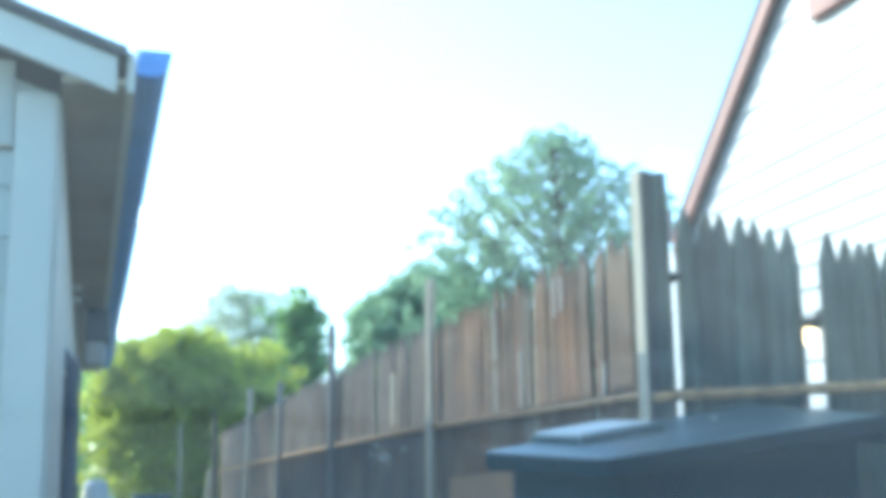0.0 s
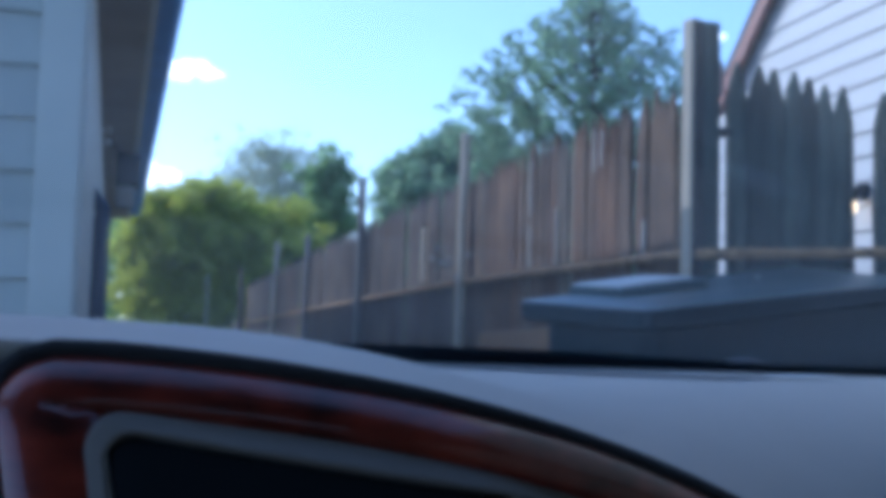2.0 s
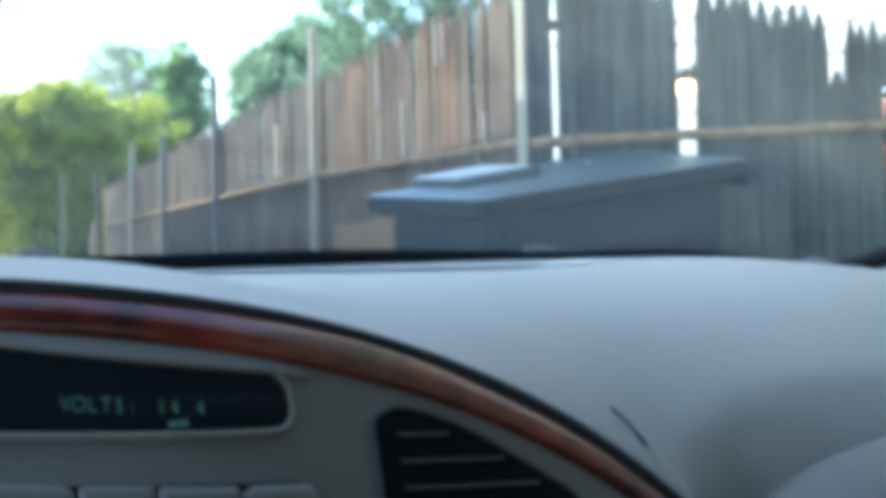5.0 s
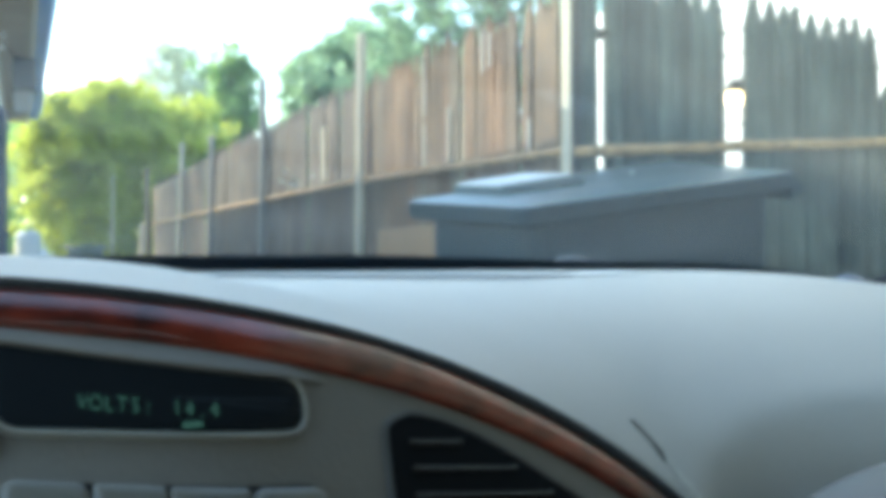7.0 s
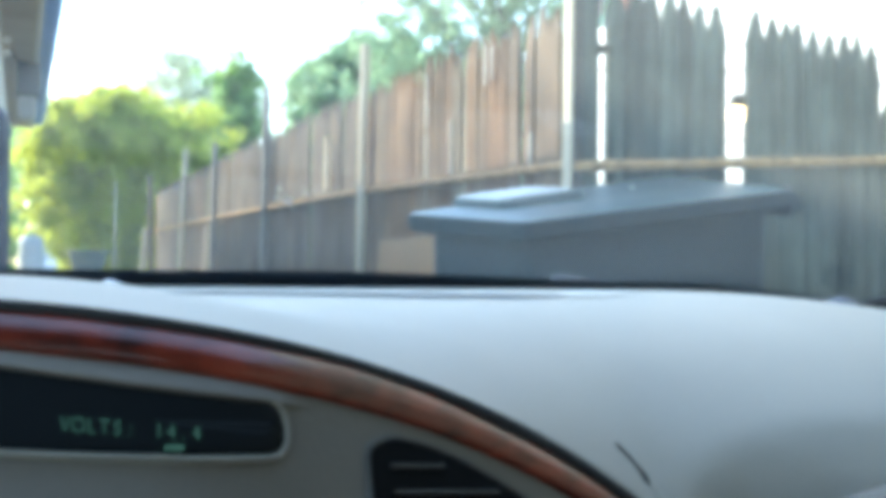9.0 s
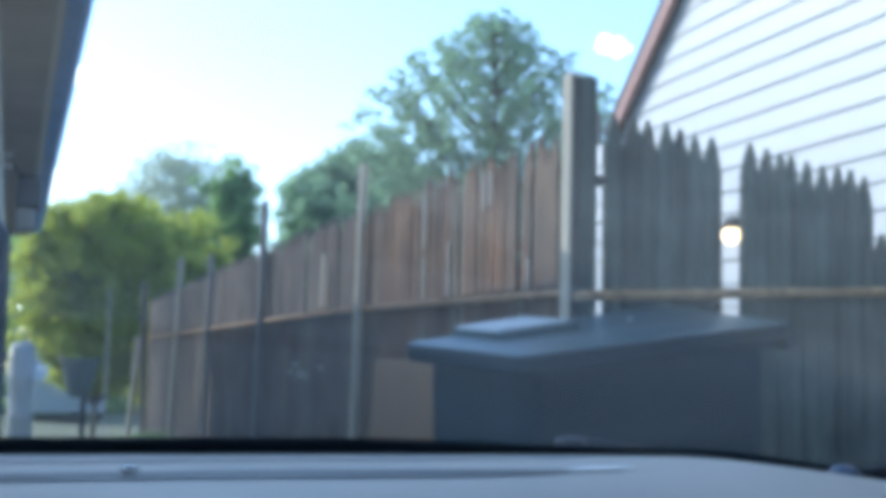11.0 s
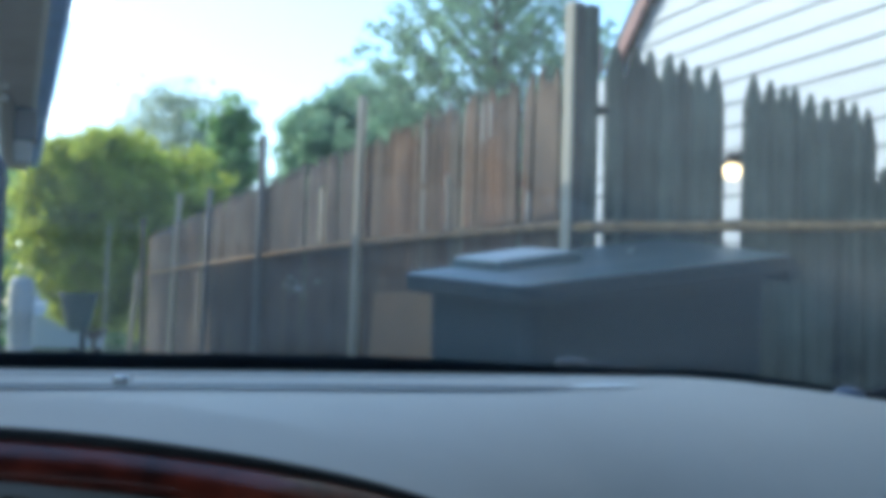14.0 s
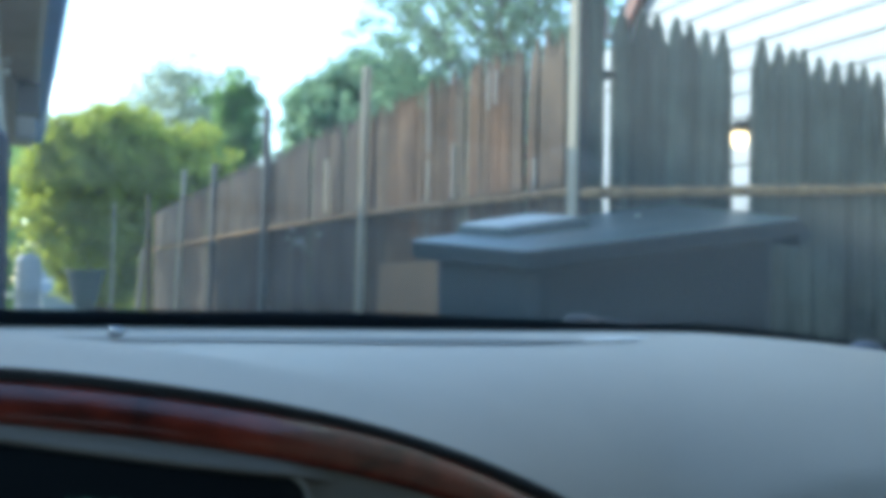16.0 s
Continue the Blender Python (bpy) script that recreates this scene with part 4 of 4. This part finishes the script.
def bulge(c, r):
    """A rounded, boxy swelling with centre c and half sizes r."""
    bm = bmesh.new()
    rows = []
    for i in range(1, 24):
        a = -math.pi / 2 + math.pi * i / 24
        rows.append([(c[0] + r[0] * sg(math.cos(a), 0.5) * sg(math.cos(b), 0.5), c[1] + r[1] * sg(math.cos(a), 0.5) * sg(math.sin(b), 0.8), c[2] + r[2] * sg(math.sin(a), 0.5)) for b in [math.tau * j / 40 for j in range(40)]])
    vs = grid(bm, rows, close=True)
    bm.faces.new(vs[0])
    bm.faces.new(vs[-1])
    return bm


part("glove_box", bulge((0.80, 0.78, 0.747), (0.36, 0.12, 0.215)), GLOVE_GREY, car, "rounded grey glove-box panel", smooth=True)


# darker than the pad, to paint the shade inside the slots
SLOT_GREY = material("slot grey with painted shade", (0.12, 0.117, 0.107), 0.6, 0.15, 5, 300, 0.15)


def slot(y0, slant, half, x0, x1, name, label):
    """A strip laid on the pad, the slot's shade in its colour, tapering to its end."""
    bm = bmesh.new()
    rows = []
    for i in range(40):
        x = x0 + (x1 - x0) * i / 39
        w = half if x < x1 - 0.25 else half * max(0.12, ((x1 - x) / 0.25) ** 0.5)
        ym = y0 + slant * (x - 0.12)
        rows.append([(x, ym + k * w, pad_z(x, ym + k * w) + 0.0012 + 0.0006 * (1 - abs(k))) for k in (-1, 0, 1)])
    grid(bm, rows)
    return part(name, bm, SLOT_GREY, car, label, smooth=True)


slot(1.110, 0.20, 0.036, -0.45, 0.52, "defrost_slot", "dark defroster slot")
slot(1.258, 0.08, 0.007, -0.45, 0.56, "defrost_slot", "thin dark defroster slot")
# pale tapered patch laid on the pad past the slot
bm = bmesh.new()
grid(bm, [[(x, 1.192 + 0.2 * (x - 0.52) + k * w, pad_z(x, 1.192 + 0.2 * (x - 0.52) + k * w) + 0.0026) for k in (-1, 0, 1)] for x, w in [(0.515 + 0.075 * i / 10, 0.009 * math.sin(math.pi * (i + 0.6) / 11.2)) for i in range(11)]])
part("scuff", bm, INK, car, "pale patch at the slot's end")

bm = bmesh.new()
bmesh.ops.create_uvsphere(bm, u_segments=18, v_segments=10, radius=1, matrix=pose(0.885, 1.300, pad_z(0.885, 1.300)) @ Matrix.Diagonal((0.019, 0.016, 0.011, 1)))
part("light_sensor", bm, material("smoky blue dome plastic", (0.06, 0.08, 0.12), 0.35, 0.1, 5, 50, 0), car, "small smoky blue sensor dome", smooth=True)

# windshield, its black border, pillars
HEAD_Y, HEAD_Z = 0.60, 1.43


def glass(u, v):
    """u: -1 to 1 across, v: 0 at the base to 1 at the roof."""
    half = 0.64 + 0.10 * (1 - math.exp(-v / 0.07)) - 0.16 * v
    x = MID + u * half
    yb, zb = glass_y(x) + 0.004, 1.066 - 0.03 * smooth01((x - 0.70) / 0.35)
    bow = 0.05 * (1 - u * u) * math.sin(math.pi * v) * 0.6
    yt = HEAD_Y - 0.05 * u * u
    return Vector((x, yb + (yt - yb) * v + bow * 0.5, zb + (HEAD_Z - zb) * v + bow * 0.4))


bm = bmesh.new()
grid(bm, [[glass(-1 + 2 * i / 32, j / 12) for j in range(13)] for i in range(33)])
pane = part("windshield", bm, GLASS, car, "clear sloping windshield", smooth=True)
pane.visible_shadow = False
bm = bmesh.new()
grid(bm, [[glass(u, v) + Vector((0, 0, -0.001)) for v in (0, 0.5 * w, w)] for u, w in [(-1 + 2 * i / 60, 0.043 - 0.020 * smooth01((i / 60 - 0.55) / 0.25)) for i in range(61)]])
part("glass_border", bm, FRIT, car, "black lower border of the glass", smooth=True)
for s in (1, -1):
    bm = bmesh.new()
    rows = []
    for v in [-0.05, 0, 0.01, 0.02, 0.035] + [j / 20 for j in range(1, 21)]:
        p, q = glass(s, max(v, 0)), glass(s, max(v, 0) + 0.02)
        if v < 0:
            p = p - (q - p) * 2
        d = (q - glass(s, max(v, 0))).normalized()
        a = Vector((s, 0, 0))
        rows.append([p + a * (0.012 * math.cos(t)) + d.cross(a) * 0.012 * math.sin(t) for t in [k * math.tau / 8 for k in range(8)]])
    grid(bm, rows, close=True)
    part("glass_seal", bm, BLACK_PLASTIC, car, "black glass seal", smooth=True)
    bm = bmesh.new()
    rows = []
    for v in [-0.15, -0.1, -0.05, 0, 0.01, 0.02, 0.035] + [j / 20 for j in range(1, 21)]:
        p = glass(s, max(v, 0)) + (Vector((0, 0.03, -0.05)) * (-v * 12 if v < 0 else 0))
        rows.append([p + Vector((s * 0.012, 0.0, -0.004)), p + Vector((s * 0.03, -0.03, -0.012)), p + Vector((s * 0.075, -0.05, -0.004)), p + Vector((s * 0.12, -0.03, 0.012)), p + Vector((s * 0.12, 0.03, 0.02))])
    grid(bm, rows)
    part("pillar_trim", bm, DASH, car, "pale grey windshield pillar", smooth=True)

# bird-lime specks on the outside of the glass
spots = random.Random(6)
bm = bmesh.new()
for i in range(16):
    u0, v0, r = 0.013 + spots.gauss(0, 0.012), 0.193 + spots.gauss(0, 0.010), spots.uniform(0.0006, 0.0018)
    ring = [bm.verts.new(glass(u0 + 1.5 * r * math.cos(k * math.tau / 7) / 0.64, v0 + 1.1 * r * math.sin(k * math.tau / 7) / 0.8) + Vector((0, 0.002, 0.003))) for k in range(7)]
    bm.faces.new(ring)
part("glass_specks", bm, BIN_TOP, pane, "pale dried specks on the glass")

# mirror
bm = bmesh.new()
box(bm, (0.075, 0.62, 1.337), (0.24, 0.035, 0.07), (12, 0, -8), bevel=0.016, segments=3)
mirror = part("rear_view_mirror", bm, BLACK_PLASTIC, car, "black rear-view mirror housing", smooth=True)
bm = bmesh.new()
rod(bm, (0.13, 0.63, 1.345), (0.165, 0.70, 1.405), 0.012, 0.012, 10)
part("mirror_stem", bm, BLACK_PLASTIC, mirror)

# wiper pivot seen over the border
bm = bmesh.new()
bmesh.ops.create_uvsphere(bm, u_segments=14, v_segments=8, radius=1, matrix=pose(0.640, 1.46, 1.074) @ Matrix.Diagonal((0.020, 0.012, 0.008, 1)))
rod(bm, (0.645, 1.46, 1.077), (0.74, 1.45, 1.066), 0.003, 0.003, 8)
part("wiper", bm, material("dull black wiper metal", (0.025, 0.028, 0.033), 0.5, 0.2, 8, 80, 0), car, "dark wiper arm and pivot", smooth=True)

# plain shell that closes the car
bm = bmesh.new()
rows = []
for y, z, drop in ((1.46, 1.035, 0.03), (1.8, 0.985, 0.035), (2.2, 0.92, 0.04), (2.45, 0.86, 0.05), (2.56, 0.74, 0.06), (2.58, 0.45, 0.06)):
    w = 0.86 - max(0, y - 2.0) ** 2 * 0.35
    rows.append([(MID + w * u, y - 0.16 * u * u, z - drop * u * u) for u in [-1 + i / 6 for i in range(13)]])
grid(bm, rows)
part("hood", bm, CAR_PAINT, car, "silver-grey hood", smooth=True)
bm = bmesh.new()
grid(bm, [[(MID + 0.62 * u, y, 1.46 - 0.05 * u * u - 0.03 * k * k) for u in [-1 + i / 6 for i in range(13)]] for y, k in [(0.62 - 2.0 * i / 10, abs(i / 5 - 1)) for i in range(11)]])
part("roof", bm, HEADLINER, car, "grey roof lining", smooth=True)
for s in (1, -1):
    bm = bmesh.new()
    box(bm, (MID + s * 0.88, -0.1, 0.68), (0.06, 2.9, 0.72), bevel=0.02)
    part("door_panel", bm, DASH_DARK, car)
    bm = bmesh.new()
    rod(bm, (MID + s * 0.87, -0.25, 1.0), (MID + s * 0.66, -0.32, 1.42), 0.05, 0.045, 10)
    part("door_pillar", bm, HEADLINER, car)
    bm = bmesh.new()
    rod(bm, (MID + s * 0.85, -1.9, 1.0), (MID + s * 0.60, -1.35, 1.42), 0.08, 0.06, 10)
    part("rear_pillar", bm, HEADLINER, car)
# seats added out of view, to block light and reflections from behind
for s in (1, -1):
    bm = bmesh.new()
    box(bm, (MID + s * 0.37, -0.34, 0.75), (0.50, 0.16, 0.66), (-12, 0, 0), bevel=0.06, segments=3)
    part("seat_back", bm, SEAT, car, "unseen grey seat back added to block light from behind", smooth=True)
    bm = bmesh.new()
    box(bm, (MID + s * 0.37, -0.44, 1.18), (0.27, 0.10, 0.19), (-8, 0, 0), bevel=0.04, segments=3)
    part("headrest", bm, SEAT, car, "unseen grey headrest added to block light from behind", smooth=True)
bm = bmesh.new()
box(bm, (MID, -1.25, 0.78), (1.40, 0.16, 0.80), (-14, 0, 0), bevel=0.06, segments=3)
part("rear_seat", bm, SEAT, car, "unseen grey rear seat added to block light from behind", smooth=True)
# unseen shelf, built tall to cut the light from the rear window
bm = bmesh.new()
box(bm, (MID, -1.75, 0.83), (1.70, 0.5, 1.02), bevel=0.03)
part("rear_shelf", bm, DASH_DARK, car)
# unseen panels added over the rear side windows to darken the cabin
for s in (1, -1):
    bm = bmesh.new()
    box(bm, (MID + s * 0.74, -0.93, 1.20), (0.05, 1.25, 0.46), (0, -s * 26, 0), bevel=0.01)
    part("rear_quarter", bm, HEADLINER, car, "unseen grey panel added to shut out rear side light")
bm = bmesh.new()
box(bm, (MID, 0.2, 0.30), (1.76, 4.2, 0.06), bevel=0.01)
part("floor_pan", bm, DASH_DARK, car)
for x in (MID - 0.78, MID + 0.78):
    for y in (1.75, -1.2):
        bm = bmesh.new()
        rod(bm, (x - 0.1, y, GROUND + 0.31), (x + 0.1, y, GROUND + 0.31), 0.31, 0.31, 28)
        part("wheel", bm, BLACK_PLASTIC, car)


# ---- clouds ----
def cloud(x, y, z, w, h, seed):
    rnd = random.Random(seed)
    bm = bmesh.new()
    for i in range(16):
        u = rnd.uniform(-1, 1)
        bmesh.ops.create_icosphere(bm, subdivisions=2, radius=1, matrix=pose(u * w, rnd.uniform(-1, 1) * w * 0.3, rnd.uniform(-0.5, 0.6) * h * (1 - u * u)) @ Matrix.Diagonal((w * 0.34, w * 0.3, h * rnd.uniform(0.4, 0.6) * (1.1 - u * u * 0.6), 1)))
    tagged(part("cloud", bm, CLOUD, smooth=True, at=pose(x, y, z)), "small white fair-weather cloud", "cloud", kind="structure")


D = 900
cloud(0.0475 * D, D, 1.1 + 0.2235 * D, 0.0225 * D, 0.012 * D, 1)
cloud(0.0245 * D, D * 1.01, 0.1425 * D, 0.018 * D, 0.014 * D, 2)
cloud(0.43 * D, 0.89 * D, 0.26 * D, 0.014 * D, 0.009 * D, 3)


# ---- smaller things along the lane and behind the fence ----
bm = bmesh.new()
box(bm, (0, 0, 0.56), (0.02, 0.95, 1.12), bevel=0.003, segments=1)
tagged(part("plywood_sheet", bm, PLYWOOD, at=pose(1.49, 5.15, GROUND, 0, 4.5, 0)), "tan plywood sheet leaning on the fence", "plywood")

tub = thing("planter_tub", "dark tapered tub on a slim post at the lane's end", "planter", at=pose(0.88, 17.2, GROUND + 0.04))
bm = bmesh.new()
rows = [[(r * math.cos(a), r * math.sin(a), z) for a in [k * math.tau / 20 for k in range(20)]] for r, z in ((0.11, 0.66), (0.16, 0.75), (0.24, 1.12), (0.265, 1.12), (0.265, 1.16), (0.235, 1.16), (0.20, 1.08))]
vs = grid(bm, rows, close=True)
bm.faces.new(vs[0])
bm.faces.new(vs[-1])
part("tub", bm, BIN_LID, tub)
bm = bmesh.new()
rod(bm, (0.06, 0, -0.05), (0.06, 0, 0.68), 0.035, 0.035, 10)
part("post", bm, BLACK_PLASTIC, tub)


drum = thing("water_drum", "tall dull white plastic drum beside the garage", "drum", at=pose(0.185, 17.0, GROUND))
bm = bmesh.new()
rows = [[(r * math.cos(a), r * math.sin(a), z) for a in [k * math.tau / 24 for k in range(24)]] for r, z in ((0.145, 0), (0.15, 0.02), (0.15, 0.44), (0.157, 0.46), (0.15, 0.48), (0.15, 0.90), (0.157, 0.92), (0.15, 0.94), (0.15, 1.28), (0.14, 1.33), (0.10, 1.37))]
vs = grid(bm, rows, close=True)
bm.faces.new(vs[0])
bm.faces.new(vs[-1])
part("body", bm, WHITE_PLASTIC, drum, smooth=True)
bm = bmesh.new()
rod(bm, (0.03, 0, 1.365), (0.03, 0, 1.40), 0.03, 0.03, 12)
part("cap", bm, WHITE_PLASTIC, drum)


def stake(x, y, top, r, mat, lean, label, name="garden_stake"):
    bm = bmesh.new()
    rod(bm, (0, 0, 0), (0, 0, top - GROUND), r, r * 0.9, 8)
    tagged(part(name, bm, mat, at=pose(x, y, GROUND, *lean, 0)), label, "stake")


stake(1.35, 15.6, 1.55, 0.03, WOOD_POST, (0, 4), "pale leaning garden stake beside the fence")
stake(1.15, 16.5, 2.15, 0.012, CONCRETE, (0, 0.5), "thin grey metal pole in the lane", "metal_pole")
bm = bmesh.new()
box(bm, (0, 0, 0.14), (0.02, 0.045, 0.28), bevel=0.002, segments=1)
tagged(part("wood_offcut", bm, WOOD_POST, at=pose(FENCE_X - 0.055, 6.75, 1.50, 0, 0, 0)), "pale upright offcut standing on the fence rail", "offcut")


def parked_car(m, paint, label):
    c = thing("parked_car", label, "car", at=m)
    bm = bmesh.new()
    prof = [(-2.1, 0.18), (-2.15, 0.75), (-1.9, 0.92), (-1.1, 0.98), (-0.55, 1.42), (0.9, 1.45), (1.6, 1.0), (2.1, 0.92), (2.15, 0.18)]
    vs = grid(bm, [[(x, y * (1 - 0.12 * max(0, z - 0.9) / 0.5), z) for x, z in prof] for y in (-0.82, -0.6, 0.6, 0.82)], close=True)
    for v in (vs[0], vs[-1]):
        bm.faces.new(v)
    part("body", bm, paint, c, smooth=False)
    for s in (-1, 1):
        bm = bmesh.new()
        bm.faces.new([bm.verts.new((x, s * y, z)) for x, y, z in ((-0.9, 0.822, 1.0), (-0.5, 0.735, 1.36), (0.85, 0.735, 1.38), (1.35, 0.822, 1.0))])
        part("window", bm, SCREEN, c)
        for x in (-1.35, 1.3):
            bm = bmesh.new()
            rod(bm, (x, s * 0.72, 0.31), (x, s * 0.85, 0.31), 0.31, 0.31, 20)
            part("wheel", bm, BLACK_PLASTIC, c)
    return c


parked_car(pose(0.95, 29.0, GROUND, 0, 0, 97) @ Matrix.Diagonal((1, 0.85, 1.12, 1)), WHITE_PLASTIC, "tall white car parked beyond the end of the lane")


box_thing = thing("storage_box", "red storage box with a pale blue-grey lid beyond the gate", "storage box")
bm = bmesh.new()
box(bm, (3.48, 3.92, 0.855), (0.60, 0.30, 1.51), bevel=0.03)
part("body", bm, RED_PAINT, box_thing)
bm = bmesh.new()
box(bm, (3.48, 3.92, 1.625), (0.62, 0.33, 0.024), bevel=0.01)
part("lid", bm, LID_BLUE, box_thing, "pale blue-grey lid")

bm = bmesh.new()
grid(bm, [[(2.785 + 0.055 * k / 10 + dx, 3.488 - 0.004 * math.sin(k), 1.385 - 0.19 * k / 10) for dx in (-0.022 + 0.004 * math.sin(k * 1.3), 0.022)] for k in range(11)])
bmesh.ops.solidify(bm, geom=bm.faces, thickness=0.003)
tagged(part("webbing_strap", bm, ORANGE), "faded red-orange strap hanging on the gate fence", "strap")

bm = bmesh.new()
rod(bm, (0.0, 0, GROUND), (0.0, 0, 1.74), 0.034, 0.034, 10)
rod(bm, (0.0, 0, 1.73), (-0.06, 0, 1.80), 0.034, 0.034, 10)
rod(bm, (-0.045, 0.1, GROUND), (-0.045, 0.1, 1.70), 0.02, 0.02, 8)
for z in (0.6, 1.2, 1.68):
    box(bm, (-0.01, 0.02, z), (0.10, 0.06, 0.03), bevel=0.004, segments=1)
tagged(part("downspout", bm, NAVY, at=pose(GX + 0.052, 6.2, 0)), "dark navy pipe on the garage side", "downspout")
bm = bmesh.new()
box(bm, (-0.30, GY0 - 0.05, 1.115), (0.22, 0.07, 0.06), bevel=0.006)
tagged(part("window_ledge", bm, RAKE_RED), "red-brown wooden ledge on the garage wall", "ledge")
meter = thing("electric_meter", "dark grey electric box with a pale base under the garage eave", "electric box", at=pose(0.095, 8.6, 0))
bm = bmesh.new()
box(bm, (0, 0, 2.245), (0.15, 0.20, 0.20), bevel=0.02)
part("housing", bm, METER_GREY, meter)
bm = bmesh.new()
box(bm, (-0.012, -0.02, 2.075), (0.11, 0.12, 0.14), bevel=0.015)
part("base", bm, CONCRETE, meter, "pale grey base")
bm = bmesh.new()
rod(bm, (-0.03, 0, 2.34), (-0.03, 0, EAVE_Z), 0.014, 0.014, 8)
rod(bm, (-0.03, 0, 2.33), (-0.11, -0.9, 2.30), 0.007, 0.007, 6)
part("conduit", bm, BLACK_PLASTIC, meter)
for y, z in ((7.65, 2.335), (7.65, 2.27)):
    bm = bmesh.new()
    rod(bm, (0, 0, 0), (0.03, 0, 0), 0.007, 0.007, 8)
    bmesh.ops.create_uvsphere(bm, u_segments=12, v_segments=8, radius=0.018, matrix=pose(0.035, 0, 0))
    tagged(part("wire_insulator", bm, INK, smooth=True, at=pose(GX + 0.010, y, z)), "small white wire insulator on the garage wall", "insulator", "wire insulators")

# weeds at the fence foot
g = np.random.default_rng(4)
n = 5000
cy = g.uniform(7.0, 17.0, n)
cx = FENCE_X - 0.12 - np.abs(g.normal(0, 0.16, n))
h = g.uniform(0.15, 0.5, n) * np.exp(-(((cy - 12.5) / 3.2) ** 2)) + 0.05
a = g.uniform(0, math.tau, n)
w = 0.012
lean = g.normal(0, 0.12, (n, 2))
base = np.stack([cx, cy, np.full(n, GROUND - 0.01)], 1)
tip = base + np.stack([lean[:, 0] * h * 2, lean[:, 1] * h * 2, h], 1)
off = np.stack([np.cos(a) * w, np.sin(a) * w, np.zeros(n)], 1)
me = bpy.data.meshes.new("weeds")
me.from_pydata(np.stack([base - off, base + off, tip], 1).reshape(-1, 3).tolist(), [], np.arange(n * 3).reshape(-1, 3).tolist())
me.materials.append(LEAF_GREEN)
tagged(new("weeds", me), "green weeds along the foot of the fence", "weeds", kind="stuff")

# on the dash
bm = bmesh.new()
rf = random.Random(3)
bmesh.ops.create_icosphere(bm, subdivisions=2, radius=0.005)
for v in bm.verts:
    v.co = Vector((v.co.x * 1.3, v.co.y * 0.8, max(-0.003, v.co.z * 0.7))) * rf.uniform(0.7, 1.2)
tagged(part("foil_scrap", bm, CHROME, at=pose(0.128, 1.105, pad_z(0.128, 1.105) + 0.006)), "crumpled scrap of foil on the dash", "foil")

def pad_strip(path, name, mat, label, lift):
    """A thin frayed strip lying on the pad: (x, y, half width)."""
    bm = bmesh.new()
    rows = []
    for x, y, w in path:
        rows.append([Vector((x + k * w * 0.6, y + k * w * 1.2, pad_z(x + k * w * 0.6, y + k * w * 1.2) + lift * (1.6 - abs(k)))) for k in (-1, 0, 1)])
    grid(bm, rows)
    return part(name, bm, mat, car, label)


pad_strip([(0.4279, 0.8916, 0.0006), (0.4331, 0.8899, 0.0014), (0.4379, 0.8878, 0.0012), (0.4405, 0.8857, 0.0014), (0.4425, 0.8835, 0.0028), (0.4440, 0.8810, 0.0026), (0.4458, 0.8783, 0.0010)], "torn_seam", BLACK_PLASTIC, "dark split in the dash pad", 0.0012)
pad_strip([(0.4465, 0.8830, 0.0010), (0.4500, 0.8800, 0.0026), (0.4540, 0.8775, 0.0036), (0.4580, 0.8755, 0.0042), (0.4640, 0.8745, 0.0040), (0.4700, 0.8722, 0.0030), (0.4760, 0.8690, 0.0010)], "torn_seam", FRAYED, "pale frayed edge of the split", 0.0014)
pad_strip([(0.4460, 0.8850, 0.0005), (0.4530, 0.8820, 0.0008), (0.4610, 0.8785, 0.0010), (0.4690, 0.8750, 0.0010), (0.4770, 0.8700, 0.0006)], "torn_seam", DASH_DARK, "dark line beside the frayed edge", 0.0008)
